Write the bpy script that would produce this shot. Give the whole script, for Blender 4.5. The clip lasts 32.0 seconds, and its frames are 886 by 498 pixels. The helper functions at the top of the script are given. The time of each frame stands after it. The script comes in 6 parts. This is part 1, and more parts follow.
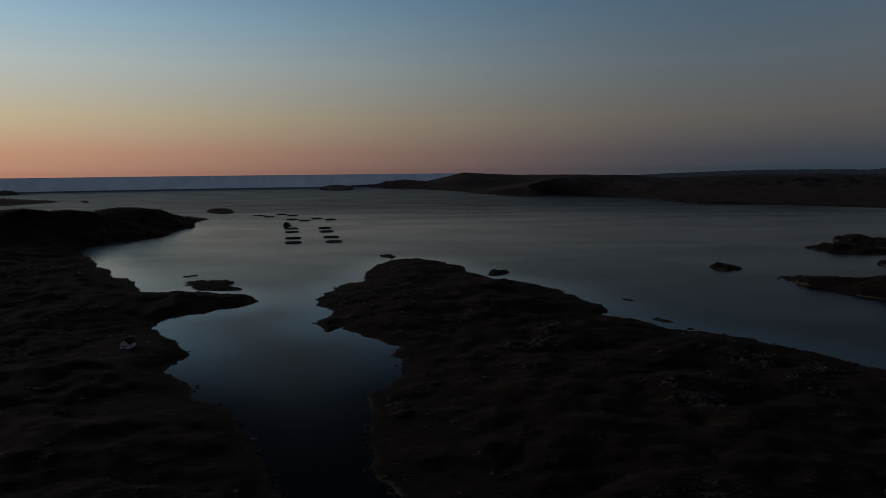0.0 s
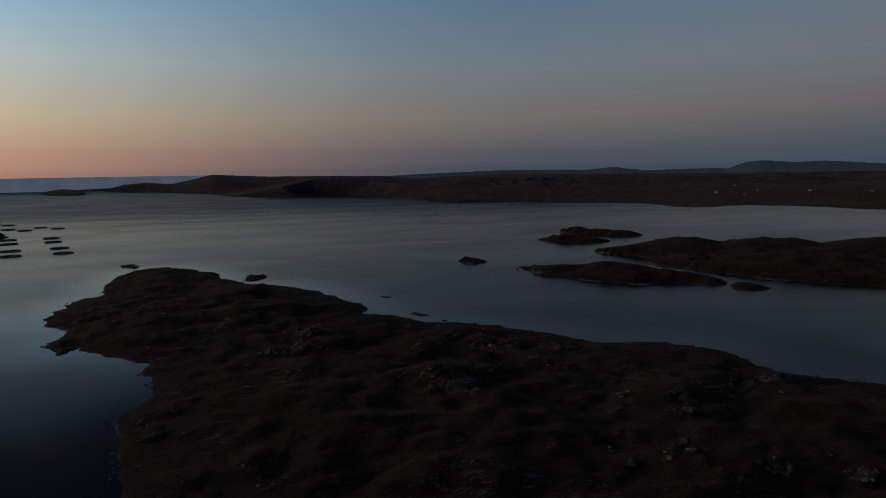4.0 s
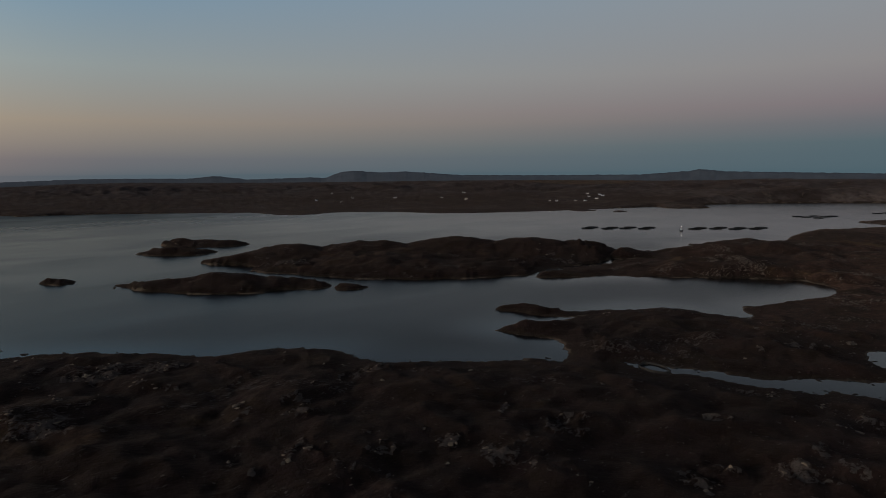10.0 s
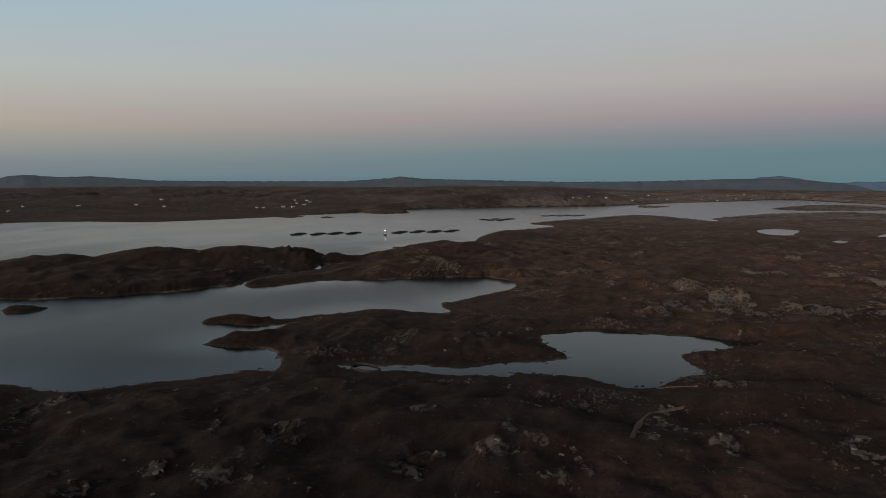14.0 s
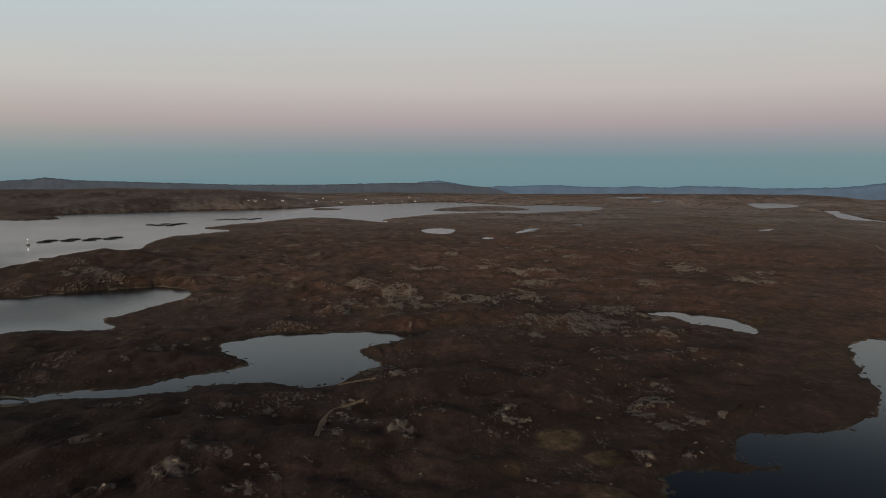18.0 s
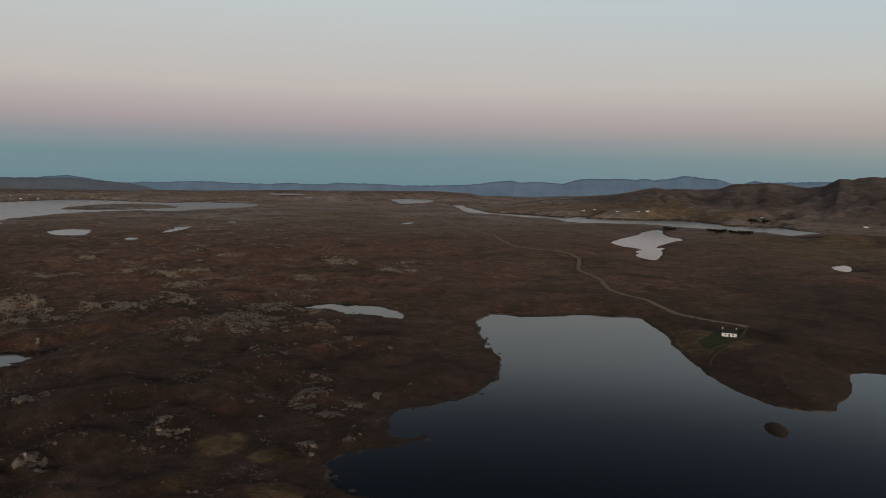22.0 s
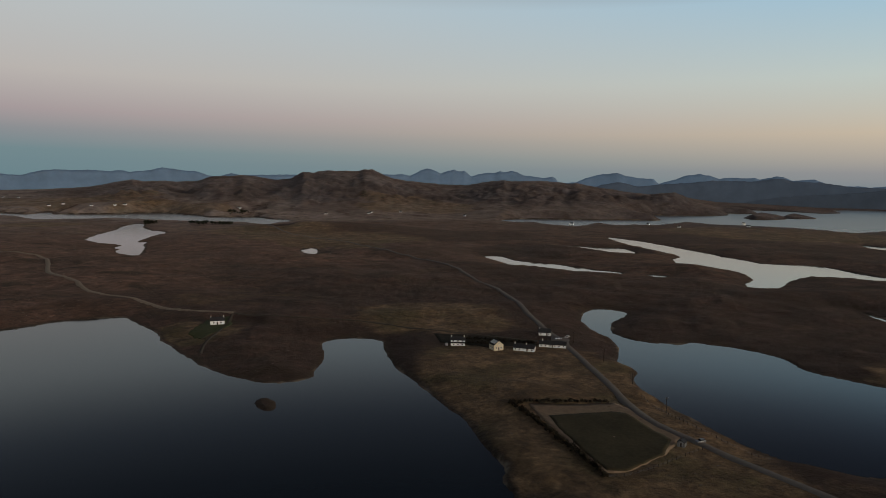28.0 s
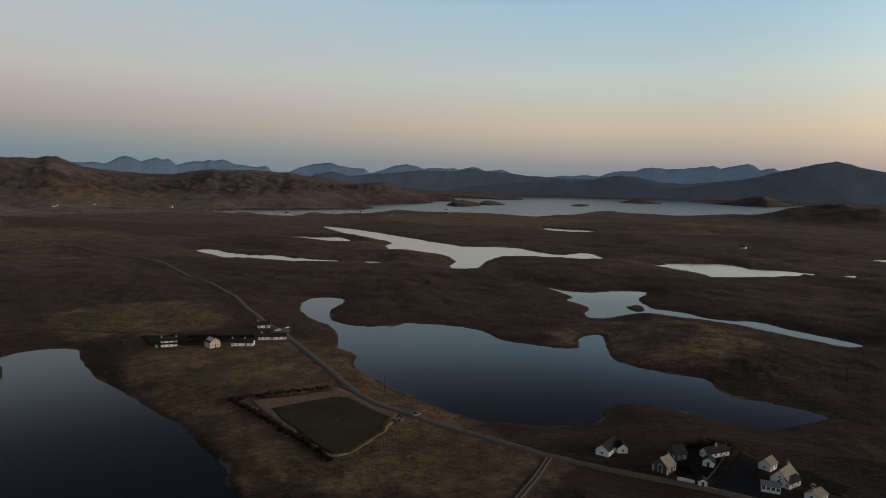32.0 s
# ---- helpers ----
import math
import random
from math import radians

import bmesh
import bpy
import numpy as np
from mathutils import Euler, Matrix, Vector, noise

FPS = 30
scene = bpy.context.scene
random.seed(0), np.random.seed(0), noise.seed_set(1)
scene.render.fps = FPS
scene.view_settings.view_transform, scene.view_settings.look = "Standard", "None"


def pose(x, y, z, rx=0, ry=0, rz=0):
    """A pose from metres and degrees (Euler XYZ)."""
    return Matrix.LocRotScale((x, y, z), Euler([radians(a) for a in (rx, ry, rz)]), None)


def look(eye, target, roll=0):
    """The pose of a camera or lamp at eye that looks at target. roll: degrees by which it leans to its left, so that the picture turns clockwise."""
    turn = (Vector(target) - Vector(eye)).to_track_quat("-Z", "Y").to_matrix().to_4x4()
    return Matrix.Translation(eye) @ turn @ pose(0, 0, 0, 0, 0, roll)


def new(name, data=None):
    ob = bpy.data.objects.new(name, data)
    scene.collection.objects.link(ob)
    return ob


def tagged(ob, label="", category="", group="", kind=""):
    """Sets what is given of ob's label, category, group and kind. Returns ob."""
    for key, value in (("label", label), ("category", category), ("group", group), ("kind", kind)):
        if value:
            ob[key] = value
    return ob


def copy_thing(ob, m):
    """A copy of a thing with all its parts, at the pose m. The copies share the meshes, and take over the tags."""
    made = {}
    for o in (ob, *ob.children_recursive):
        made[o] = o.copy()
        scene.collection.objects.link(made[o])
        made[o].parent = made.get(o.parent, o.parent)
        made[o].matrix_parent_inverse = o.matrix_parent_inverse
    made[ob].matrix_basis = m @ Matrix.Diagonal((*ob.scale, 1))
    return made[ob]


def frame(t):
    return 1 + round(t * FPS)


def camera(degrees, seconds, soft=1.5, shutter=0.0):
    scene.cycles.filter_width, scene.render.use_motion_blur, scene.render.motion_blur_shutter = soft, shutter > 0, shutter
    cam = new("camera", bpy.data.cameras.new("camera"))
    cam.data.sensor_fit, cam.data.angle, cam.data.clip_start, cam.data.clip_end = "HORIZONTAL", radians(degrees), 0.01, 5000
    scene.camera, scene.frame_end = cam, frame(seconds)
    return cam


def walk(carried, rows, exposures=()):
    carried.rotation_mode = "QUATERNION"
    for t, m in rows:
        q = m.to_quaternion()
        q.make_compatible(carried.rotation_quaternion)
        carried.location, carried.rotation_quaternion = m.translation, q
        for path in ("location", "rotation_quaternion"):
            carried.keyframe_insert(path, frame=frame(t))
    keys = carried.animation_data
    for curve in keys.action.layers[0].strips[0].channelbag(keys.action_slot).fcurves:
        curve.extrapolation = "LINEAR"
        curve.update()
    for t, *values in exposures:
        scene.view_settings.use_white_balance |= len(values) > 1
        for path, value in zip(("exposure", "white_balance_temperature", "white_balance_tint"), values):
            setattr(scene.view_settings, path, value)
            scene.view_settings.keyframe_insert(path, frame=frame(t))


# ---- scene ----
# the clip's camera opens up as it turns from the glow
EXPOSURES = [(0.0, -2.4, 5450, 14), (3.0, -2.05, 5500, 12), (6.0, -1.2, 5850, 14), (9.0, -1.0, 6100, 14), (11.0, -1.0, 6200, 13), (12.0, -0.95, 6250, 12), (13.0, -0.55, 6300, 11), (14.0, -0.25, 6300, 10),
             (16.0, -0.05, 6400, 10), (19.0, 0.05, 6500, 10), (22.0, 0.0, 6500, 10), (26.0, -0.1, 6480, 10), (29.0, -0.12, 6450, 11), (32.0, -0.12, 6420, 12)]
cam = camera(64.84, 32.0, 0.8)

# the camera hangs in the air and turns on the spot
EYE = (0.0, 0.0, 110.0)
walk(cam, [
    (0.0, pose(*EYE, 83.50, 0.56, 0.00)),
    (0.5, pose(*EYE, 83.49, 0.64, -2.38)),
    (1.0, pose(*EYE, 83.49, 0.67, -4.77)),
    (1.5, pose(*EYE, 83.48, 0.69, -7.15)),
    (2.0, pose(*EYE, 83.47, 0.71, -9.56)),
    (2.5, pose(*EYE, 83.45, 0.74, -12.05)),
    (3.0, pose(*EYE, 83.42, 0.76, -14.59)),
    (3.5, pose(*EYE, 83.40, 0.77, -17.22)),
    (5.5, pose(*EYE, 83.39, 0.82, -27.56)),
    (6.0, pose(*EYE, 83.42, 0.79, -30.20)),
    (6.5, pose(*EYE, 83.46, 0.76, -32.81)),
    (7.0, pose(*EYE, 83.50, 0.72, -35.44)),
    (7.5, pose(*EYE, 83.55, 0.68, -38.11)),
    (8.0, pose(*EYE, 83.60, 0.63, -40.74)),
    (8.5, pose(*EYE, 83.65, 0.61, -43.38)),
    (9.0, pose(*EYE, 83.70, 0.60, -46.06)),
    (9.5, pose(*EYE, 83.74, 0.53, -48.72)),
    (10.0, pose(*EYE, 83.79, 0.44, -51.42)),
    (10.5, pose(*EYE, 83.85, 0.39, -54.15)),
    (11.0, pose(*EYE, 83.92, 0.36, -57.04)),
    (11.5, pose(*EYE, 83.99, 0.31, -59.96)),
    (12.0, pose(*EYE, 84.05, 0.25, -62.91)),
    (12.5, pose(*EYE, 84.09, 0.19, -65.85)),
    (13.0, pose(*EYE, 84.14, 0.13, -68.80)),
    (13.5, pose(*EYE, 84.19, 0.06, -71.80)),
    (14.0, pose(*EYE, 84.22, -0.00, -75.05)),
    (14.5, pose(*EYE, 84.26, -0.06, -78.32)),
    (16.5, pose(*EYE, 84.49, -0.27, -90.34)),
    (17.0, pose(*EYE, 84.52, -0.34, -93.90)),
    (17.5, pose(*EYE, 84.55, -0.39, -97.46)),
    (18.0, pose(*EYE, 84.57, -0.45, -101.11)),
    (18.5, pose(*EYE, 84.58, -0.51, -104.48)),
    (19.0, pose(*EYE, 84.56, -0.57, -108.23)),
    (19.5, pose(*EYE, 84.54, -0.63, -111.98)),
    (20.0, pose(*EYE, 84.53, -0.67, -115.83)),
    (20.5, pose(*EYE, 84.54, -0.73, -119.68)),
    (21.0, pose(*EYE, 84.57, -0.79, -122.87)),
    (21.5, pose(*EYE, 84.60, -0.85, -125.84)),
    (22.0, pose(*EYE, 84.61, -0.88, -128.91)),
    (22.5, pose(*EYE, 84.63, -0.89, -132.16)),
    (23.0, pose(*EYE, 84.64, -0.91, -135.42)),
    (23.5, pose(*EYE, 84.66, -0.91, -138.79)),
    (24.0, pose(*EYE, 84.69, -0.92, -142.21)),
    (24.5, pose(*EYE, 84.71, -0.94, -145.63)),
    (25.0, pose(*EYE, 84.73, -0.96, -149.02)),
    (25.5, pose(*EYE, 84.74, -0.96, -152.48)),
    (26.0, pose(*EYE, 84.74, -0.96, -155.87)),
    (26.5, pose(*EYE, 84.72, -0.98, -159.32)),
    (28.5, pose(*EYE, 84.58, -0.95, -172.92)),
    (29.0, pose(*EYE, 84.53, -1.00, -175.89)),
    (29.5, pose(*EYE, 84.47, -1.06, -178.64)),
    (30.0, pose(*EYE, 84.42, -1.09, -181.45)),
    (30.5, pose(*EYE, 84.37, -1.04, -184.30)),
    (31.0, pose(*EYE, 84.31, -1.01, -187.15)),
    (31.5, pose(*EYE, 84.24, -1.03, -189.94)),
    (32.0, pose(*EYE, 84.16, -1.03, -192.76)),
], EXPOSURES)

# ---- world: clear sky after sunset ----
SUN_BEARING = 66.0
GLOW_BEARING = 60.0
GLOW_GAIN = 2.5


def lin(r, g, b):
    return tuple((c / 255 / 12.92) if c < 10.3 else ((c / 255 + 0.055) / 1.055) ** 2.4 for c in (r, g, b)) + (1.0,)


def nd(tree, kind, **sockets):
    n = tree.nodes.new(kind)
    for k, v in sockets.items():
        n.inputs[k.replace("_", " ")].default_value = v
    return n


def math_node(tree, op, a, b=None, clamp=False):
    n = tree.nodes.new("ShaderNodeMath")
    n.operation, n.use_clamp = op, clamp
    for i, v in enumerate((a, b)):
        if v is None:
            continue
        if isinstance(v, (int, float)):
            n.inputs[i].default_value = v
        else:
            tree.links.new(v, n.inputs[i])
    return n.outputs[0]


def ramp(tree, fac, stops):
    n = tree.nodes.new("ShaderNodeValToRGB")
    e = n.color_ramp.elements
    while len(e) < len(stops):
        e.new(0.5)
    for el, (p, c) in zip(e, stops):
        el.position, el.color = p, c
    tree.links.new(fac, n.inputs[0])
    return n.outputs[0]


def mix(tree, fac, a, b, blend="MIX"):
    n = tree.nodes.new("ShaderNodeMix")
    n.data_type, n.blend_type = "RGBA", blend
    for sock, v in ((n.inputs[0], fac), (n.inputs[6], a), (n.inputs[7], b)):
        if isinstance(v, (int, float)):
            sock.default_value = v
        elif isinstance(v, tuple):
            sock.default_value = v if len(v) == 4 else (*v, 1)
        else:
            tree.links.new(v, sock)
    return n.outputs[2]


world = bpy.data.worlds.new("dusk_sky")
scene.world = world
world.use_nodes = True
wt = world.node_tree
bg = wt.nodes["Background"]
coord = wt.nodes.new("ShaderNodeTexCoord")
xyz = wt.nodes.new("ShaderNodeSeparateXYZ")
wt.links.new(coord.outputs["Generated"], xyz.inputs[0])
elev = math_node(wt, "MULTIPLY", math_node(wt, "ARCSINE", xyz.outputs[2]), 2 / math.pi)  # 0 horizon, 1 zenith
pos = math_node(wt, "POWER", math_node(wt, "MAXIMUM", elev, 0.0), 0.5)                   # finer near the horizon


def sky(stops, gain=1.0):
    return ramp(wt, pos, [(math.sqrt(d / 90), tuple(min(v * gain, 1.6) for v in lin(*c)[:3]) + (1,)) for d, c in stops])


away = sky([(0, (107, 134, 141)), (2.0, (113, 139, 145)), (3.4, (140, 145, 150)), (4.8, (169, 157, 159)), (7.5, (191, 184, 179)),
            (14.5, (192, 200, 201)), (18.5, (118, 128, 142)), (24, (70, 73, 88)), (34, (45, 46, 55)), (90, (28, 29, 34))])
side = sky([(0, (108, 122, 128)), (1.2, (138, 137, 137)), (4, (188, 174, 153)), (8, (180, 190, 184)), (13.5, (150, 182, 199)), (16, (96, 110, 130)),
            (18.5, (68, 73, 90)), (24, (55, 57, 69)), (34, (40, 41, 49)), (90, (25, 26, 31))], 1.22)
glow = sky([(0, (230, 160, 118)), (1.5, (250, 184, 132)), (4, (252, 222, 164)), (8, (234, 236, 212)), (11, (202, 228, 226)), (13.5, (172, 208, 220)),
            (16, (82, 87, 95)), (18.5, (58, 59, 65)), (26, (44, 43, 48)), (34, (33, 33, 37)), (90, (15, 15, 18))], 1.5)
sx, sy = -math.sin(radians(SUN_BEARING)), math.cos(radians(SUN_BEARING))
flat = math_node(wt, "SQRT", math_node(wt, "ADD", math_node(wt, "MULTIPLY", xyz.outputs[0], xyz.outputs[0]),
                                       math_node(wt, "MULTIPLY", xyz.outputs[1], xyz.outputs[1])))
toward = math_node(wt, "DIVIDE", math_node(wt, "ADD", math_node(wt, "MULTIPLY", xyz.outputs[0], sx),
                                           math_node(wt, "MULTIPLY", xyz.outputs[1], sy)), math_node(wt, "MAXIMUM", flat, 0.001))
to_side = math_node(wt, "POWER", math_node(wt, "ADD", toward, 1.0, clamp=True), 1.1)
gx, gy = -math.sin(radians(GLOW_BEARING)), math.cos(radians(GLOW_BEARING))
core = math_node(wt, "DIVIDE", math_node(wt, "ADD", math_node(wt, "MULTIPLY", xyz.outputs[0], gx),
                                         math_node(wt, "MULTIPLY", xyz.outputs[1], gy)), math_node(wt, "MAXIMUM", flat, 0.001))
to_glow = math_node(wt, "POWER", math_node(wt, "MAXIMUM", core, 0.0), 2.2)
bright = mix(wt, 1.0, glow, (GLOW_GAIN, GLOW_GAIN, GLOW_GAIN), "MULTIPLY")
wt.links.new(mix(wt, to_glow, mix(wt, to_side, away, side), bright), bg.inputs[0])
bg.inputs[1].default_value = 1.0

# the afterglow where the sun has just gone down
afterglow = new("afterglow", bpy.data.lights.new("afterglow", "SUN"))
afterglow.data.energy, afterglow.data.angle, afterglow.data.color = 0.85, radians(16), (1.0, 0.74, 0.58)
afterglow.matrix_world = afterglow.matrix_basis = look((-math.sin(radians(SUN_BEARING)) * 100, math.cos(radians(SUN_BEARING)) * 100, 17), (0, 0, 0))

# ---- plan, in metres: shores, lochs, islands, hills ----
SHORE_WEST = [
    (-4200, 1500), (-1500, 1500), (-1112, 1793), (-1006, 1867), (-755, 1741), (-644, 1746), (-552, 1652), (-545, 1526),
    (-494, 1372), (-517, 1311), (-474, 1205), (-511, 1140), (-524, 1080), (-549, 1020), (-447, 883), (-399, 802),
    (-376, 778), (-353, 735), (-317, 703), (-286, 644), (-266, 628), (-239, 639), (-174, 612), (-158, 589), (-166, 558),
    (-179, 556), (-196, 532), (-214, 513), (-212, 497), (-197, 470), (-161, 424), (-153, 410), (-159, 392), (-152, 375),
    (-132, 349), (-120, 327), (-103, 317), (-90, 299), (-80, 276), (-74, 264), (-63, 239), (-56, 225),
]
SHORE_INLET = [
    (-20, 175), (0, 160), (14, 170), (-26, 240), (-28, 260), (-32, 271), (-31, 288), (-36, 319), (-37, 335), (-24, 352),
    (-23, 392), (-34, 407), (-29, 424), (-42, 441), (-64, 467), (-76, 490), (-74, 479), (-82, 466), (-95, 502),
    (-86, 529), (-105, 567), (-110, 592), (-107, 619), (-102, 665), (-81, 681), (-83, 738), (-80, 780), (-59, 843),
    (-31, 846), (9, 797), (44, 702), (64, 686), (93, 651), (109, 619), (118, 568), (129, 541), (115, 512), (141, 499),
]
SHORE_NORTH = [
    (137, 502), (158, 464), (190, 447), (213, 412), (232, 372), (267, 359), (287, 335), (293, 317), (286, 285),
    (301, 262), (319, 240), (339, 216), (355, 208), (354, 194), (381, 204), (399, 228), (397, 254), (404, 274),
    (431, 262), (461, 245), (504, 242), (542, 218), (550, 190), (544, 163), (544, 135), (581, 158), (620, 143),
    (651, 123), (708, 107), (765, 139), (744, 210), (707, 271), (682, 327), (649, 344), (622, 383), (668, 389),
    (703, 386), (705, 394),
]
SHORE_EAST = [
    (691, 403), (742, 378), (771, 362), (801, 362), (841, 338), (861, 339), (837, 368), (815, 373), (925, 364),
    (938, 331), (979, 325), (1044, 360), (1087, 353), (1126, 338), (1178, 329), (1151, 252), (1284, 270), (1477, 237),
    (1620, 151), (1706, 254), (1855, 159), (1955, 108), (2067, 34), (2162, -32), (1998, -156), (1882, -239),
    (2057, -207), (2420, -476), (2559, -669), (2415, -779), (2557, -904), (2719, -1194), (3118, -1404), (3437, -1199),
    (3261, -1051), (3514, -948), (4026, -791),
]
SHORE_FAR = [
    (3577, -454), (3224, -150), (3009, -21), (2823, 198), (2662, 482), (2482, 714), (1757, 1002), (1681, 1048),
    (1571, 1120), (1494, 1189), (1485, 1367), (1385, 1501), (1253, 1468), (1194, 1509), (1243, 1690), (1143, 1812),
    (900, 2076), (779, 2082), (756, 2160), (744, 2504), (687, 2848), (444, 3036), (414, 2814), (161, 3117), (75, 3588),
    (-191, 4093), (-470, 4426), (-497, 4824), (-430, 4845), (-4860, 4860),
]
LOCH_CHANNEL = [
    (369, 171), (381, 146), (384, 108), (395, 77), (403, 66), (424, 36), (436, 36), (456, 49), (477, 61), (492, 49),
    (506, 32), (512, 17), (508, -2), (511, -31), (504, -64), (500, -76), (504, -93), (487, -78), (469, -57), (465, -44),
    (451, -35), (438, -36), (414, -44), (400, -36), (386, -21), (372, -10), (372, 3), (380, 14), (388, 21), (384, 50),
    (389, 59), (379, 65), (372, 98), (372, 121), (367, 151),
]
LOCH_CRESCENT = [
    (543, -275), (551, -297), (545, -315), (517, -346), (498, -343), (467, -338), (454, -325), (465, -321), (481, -312),
    (505, -302), (530, -296),
]
LOCHAN_A = [
    (1610, -259), (1663, -314), (1614, -354), (1459, -299), (1500, -258),
]
LOCHAN_B = [
    (1449, -436), (1628, -526), (1667, -585), (1531, -508),
]
LOCHAN_C = [
    (1364, -346), (1392, -367), (1347, -373), (1322, -348),
]
LOCHAN_D = [
    (1187, -330), (1174, -349), (1113, -337), (1144, -330),
]
LOCHAN_E = [
    (1753, -688), (1853, -764), (1727, -716),
]
LOCHAN_F = [
    (1524, -1081), (1580, -1175), (1484, -1086),
]
LOCHAN_G = [
    (802, -664), (817, -691), (805, -691), (790, -665),
]
LOCH_VALLEY = [
    (2710, -2230), (2685, -2321), (2493, -2144), (2258, -2000), (1929, -1794), (1805, -1851), (1639, -1807),
    (1552, -1811), (1448, -1861), (1379, -1923), (1306, -2078), (1222, -2012), (1106, -1965), (1052, -1885),
    (1001, -1923), (920, -1965), (835, -1868), (773, -1845), (745, -1811), (757, -1710), (721, -1594), (771, -1649),
    (846, -1715), (902, -1703), (951, -1705), (1033, -1701), (1120, -1697), (1213, -1693), (1273, -1637), (1325, -1597),
    (1366, -1581), (1444, -1632), (1504, -1659), (1593, -1634), (1814, -1716), (1909, -1719), (2091, -1793),
    (2444, -2062),
]
LOCHAN_P = [
    (1559, -1796), (1620, -1951), (1537, -1938), (1491, -1768),
]
LOCHAN_Q = [
    (1050, -2010), (1064, -2115), (1024, -2194), (978, -2088), (1008, -1969),
]
LOCHAN_R = [
    (682, -1501), (680, -1566), (641, -1512), (619, -1439), (664, -1474),
]
LOCHAN_S = [
    (2477, -2194), (2455, -2265), (2338, -2167), (2362, -2093),
]
LOCH_SPUR = [
    (854, -1110), (904, -1222), (959, -1361), (996, -1409), (1038, -1547), (1003, -1521), (931, -1408), (870, -1342),
    (850, -1344), (805, -1299), (793, -1235), (747, -1116), (729, -1080), (724, -1108), (696, -1049), (648, -980),
    (619, -929), (603, -895), (620, -898), (662, -927), (691, -983), (692, -964), (723, -1028), (749, -1048),
    (775, -1049), (815, -1076),
]
LOCHAN_H = [
    (422, -1053), (417, -1101), (387, -1043), (375, -993), (396, -1007),
]
LOCH_MAIN_EAST = [
    (365, -334), (393, -353), (415, -378), (431, -400), (406, -417), (390, -437), (381, -466), (363, -480), (349, -496),
    (319, -471), (295, -455), (268, -424), (236, -394), (205, -368), (183, -356), (165, -349), (149, -351), (139, -365),
    (143, -382), (148, -412), (164, -445), (162, -457), (147, -461), (163, -457), (146, -468), (127, -466), (118, -439),
    (98, -395), (78, -366), (61, -337), (46, -316), (37, -295), (29, -278), (20, -259),
]
LOCH_MAIN_WEST = [
    (22, -253), (14, -237), (20, -150), (120, -150), (202, -126), (211, -124), (224, -126), (234, -131), (236, -137),
    (237, -145), (234, -156), (231, -166), (233, -184), (238, -170), (251, -173), (267, -185), (270, -194), (265, -207),
    (263, -223), (269, -246), (274, -257), (288, -277), (305, -297), (339, -315),
]
LOCH_ROADSIDE = [
    (-12, -580), (-15, -611), (-28, -636), (-48, -628), (-54, -612), (-43, -586), (-34, -563), (-34, -542), (-37, -524),
    (-55, -505), (-80, -502), (-90, -513), (-122, -498), (-139, -480), (-143, -452), (-154, -437), (-173, -423),
    (-187, -417), (-196, -434), (-199, -444), (-208, -452), (-222, -455), (-214, -432), (-196, -389), (-202, -370),
    (-220, -351), (-232, -339),
]
LOCH_ROADSIDE_NEAR = [
    (-225, -321), (-225, -307), (-234, -301), (-247, -285), (-251, -276), (-250, -271), (-243, -269), (-227, -264),
    (-216, -262), (-206, -268), (-198, -275), (-189, -290), (-178, -302), (-163, -309), (-147, -300), (-142, -287),
    (-133, -283), (-112, -285), (-98, -290), (-85, -299), (-73, -315), (-65, -333), (-54, -354), (-44, -374),
    (-38, -401), (-44, -422), (-35, -435), (-32, -446), (-35, -460), (-35, -484), (-32, -513), (-26, -524), (-18, -544),
]
LOCH_GREEN = [
    (-260, -685), (-271, -640), (-304, -633), (-352, -641), (-349, -617), (-323, -588), (-309, -542), (-327, -527),
    (-334, -497), (-350, -483), (-369, -481), (-374, -448), (-383, -419), (-390, -392), (-372, -392), (-358, -428),
    (-344, -467), (-329, -488), (-297, -526), (-282, -523), (-247, -502), (-237, -512), (-243, -530), (-258, -554),
    (-256, -585), (-251, -591), (-266, -604),
]
LOCH_MID = [
    (-74, -1550), (-135, -1468), (-188, -1338), (-232, -1215), (-260, -1140), (-281, -1082), (-356, -1079),
    (-378, -1008), (-396, -960), (-453, -988), (-442, -894), (-384, -911), (-339, -949), (-293, -938), (-254, -875),
    (-232, -815), (-197, -813), (-203, -850), (-225, -896), (-222, -971), (-193, -1011), (-155, -1037), (-156, -1106),
    (-181, -1153), (-139, -1287), (-105, -1379),
]
LOCH_RIBBON = [
    (133, -1067), (100, -1065), (72, -1003), (18, -979), (-12, -950), (-34, -929), (-75, -907), (-53, -891), (-11, -906),
    (47, -954), (75, -949), (101, -998),
]
LOCHAN_I = [
    (14, -1300), (-46, -1276), (-97, -1275), (-117, -1155), (-80, -1176), (-45, -1230),
]
LOCH_SHINE = [
    (-466, -829), (-522, -849), (-593, -843), (-581, -796), (-623, -754), (-642, -721), (-575, -713), (-518, -709),
    (-481, -709), (-494, -745), (-482, -782),
]
LOCHAN_J = [
    (-646, -706), (-683, -712), (-659, -691),
]
LOCHAN_K = [
    (-576, -1529), (-613, -1460), (-661, -1445), (-653, -1366), (-606, -1381), (-560, -1427),
]
LOCHAN_L = [
    (-845, -865), (-886, -841), (-854, -810),
]
LOCHAN_M = [
    (-1748, -1801), (-1779, -1700), (-1678, -1603),
]
LOCHAN_N = [
    (-97, -899), (-113, -904), (-124, -885), (-106, -875),
]
LOCHAN_O = [
    (531, -1908), (501, -1937), (485, -1840),
]
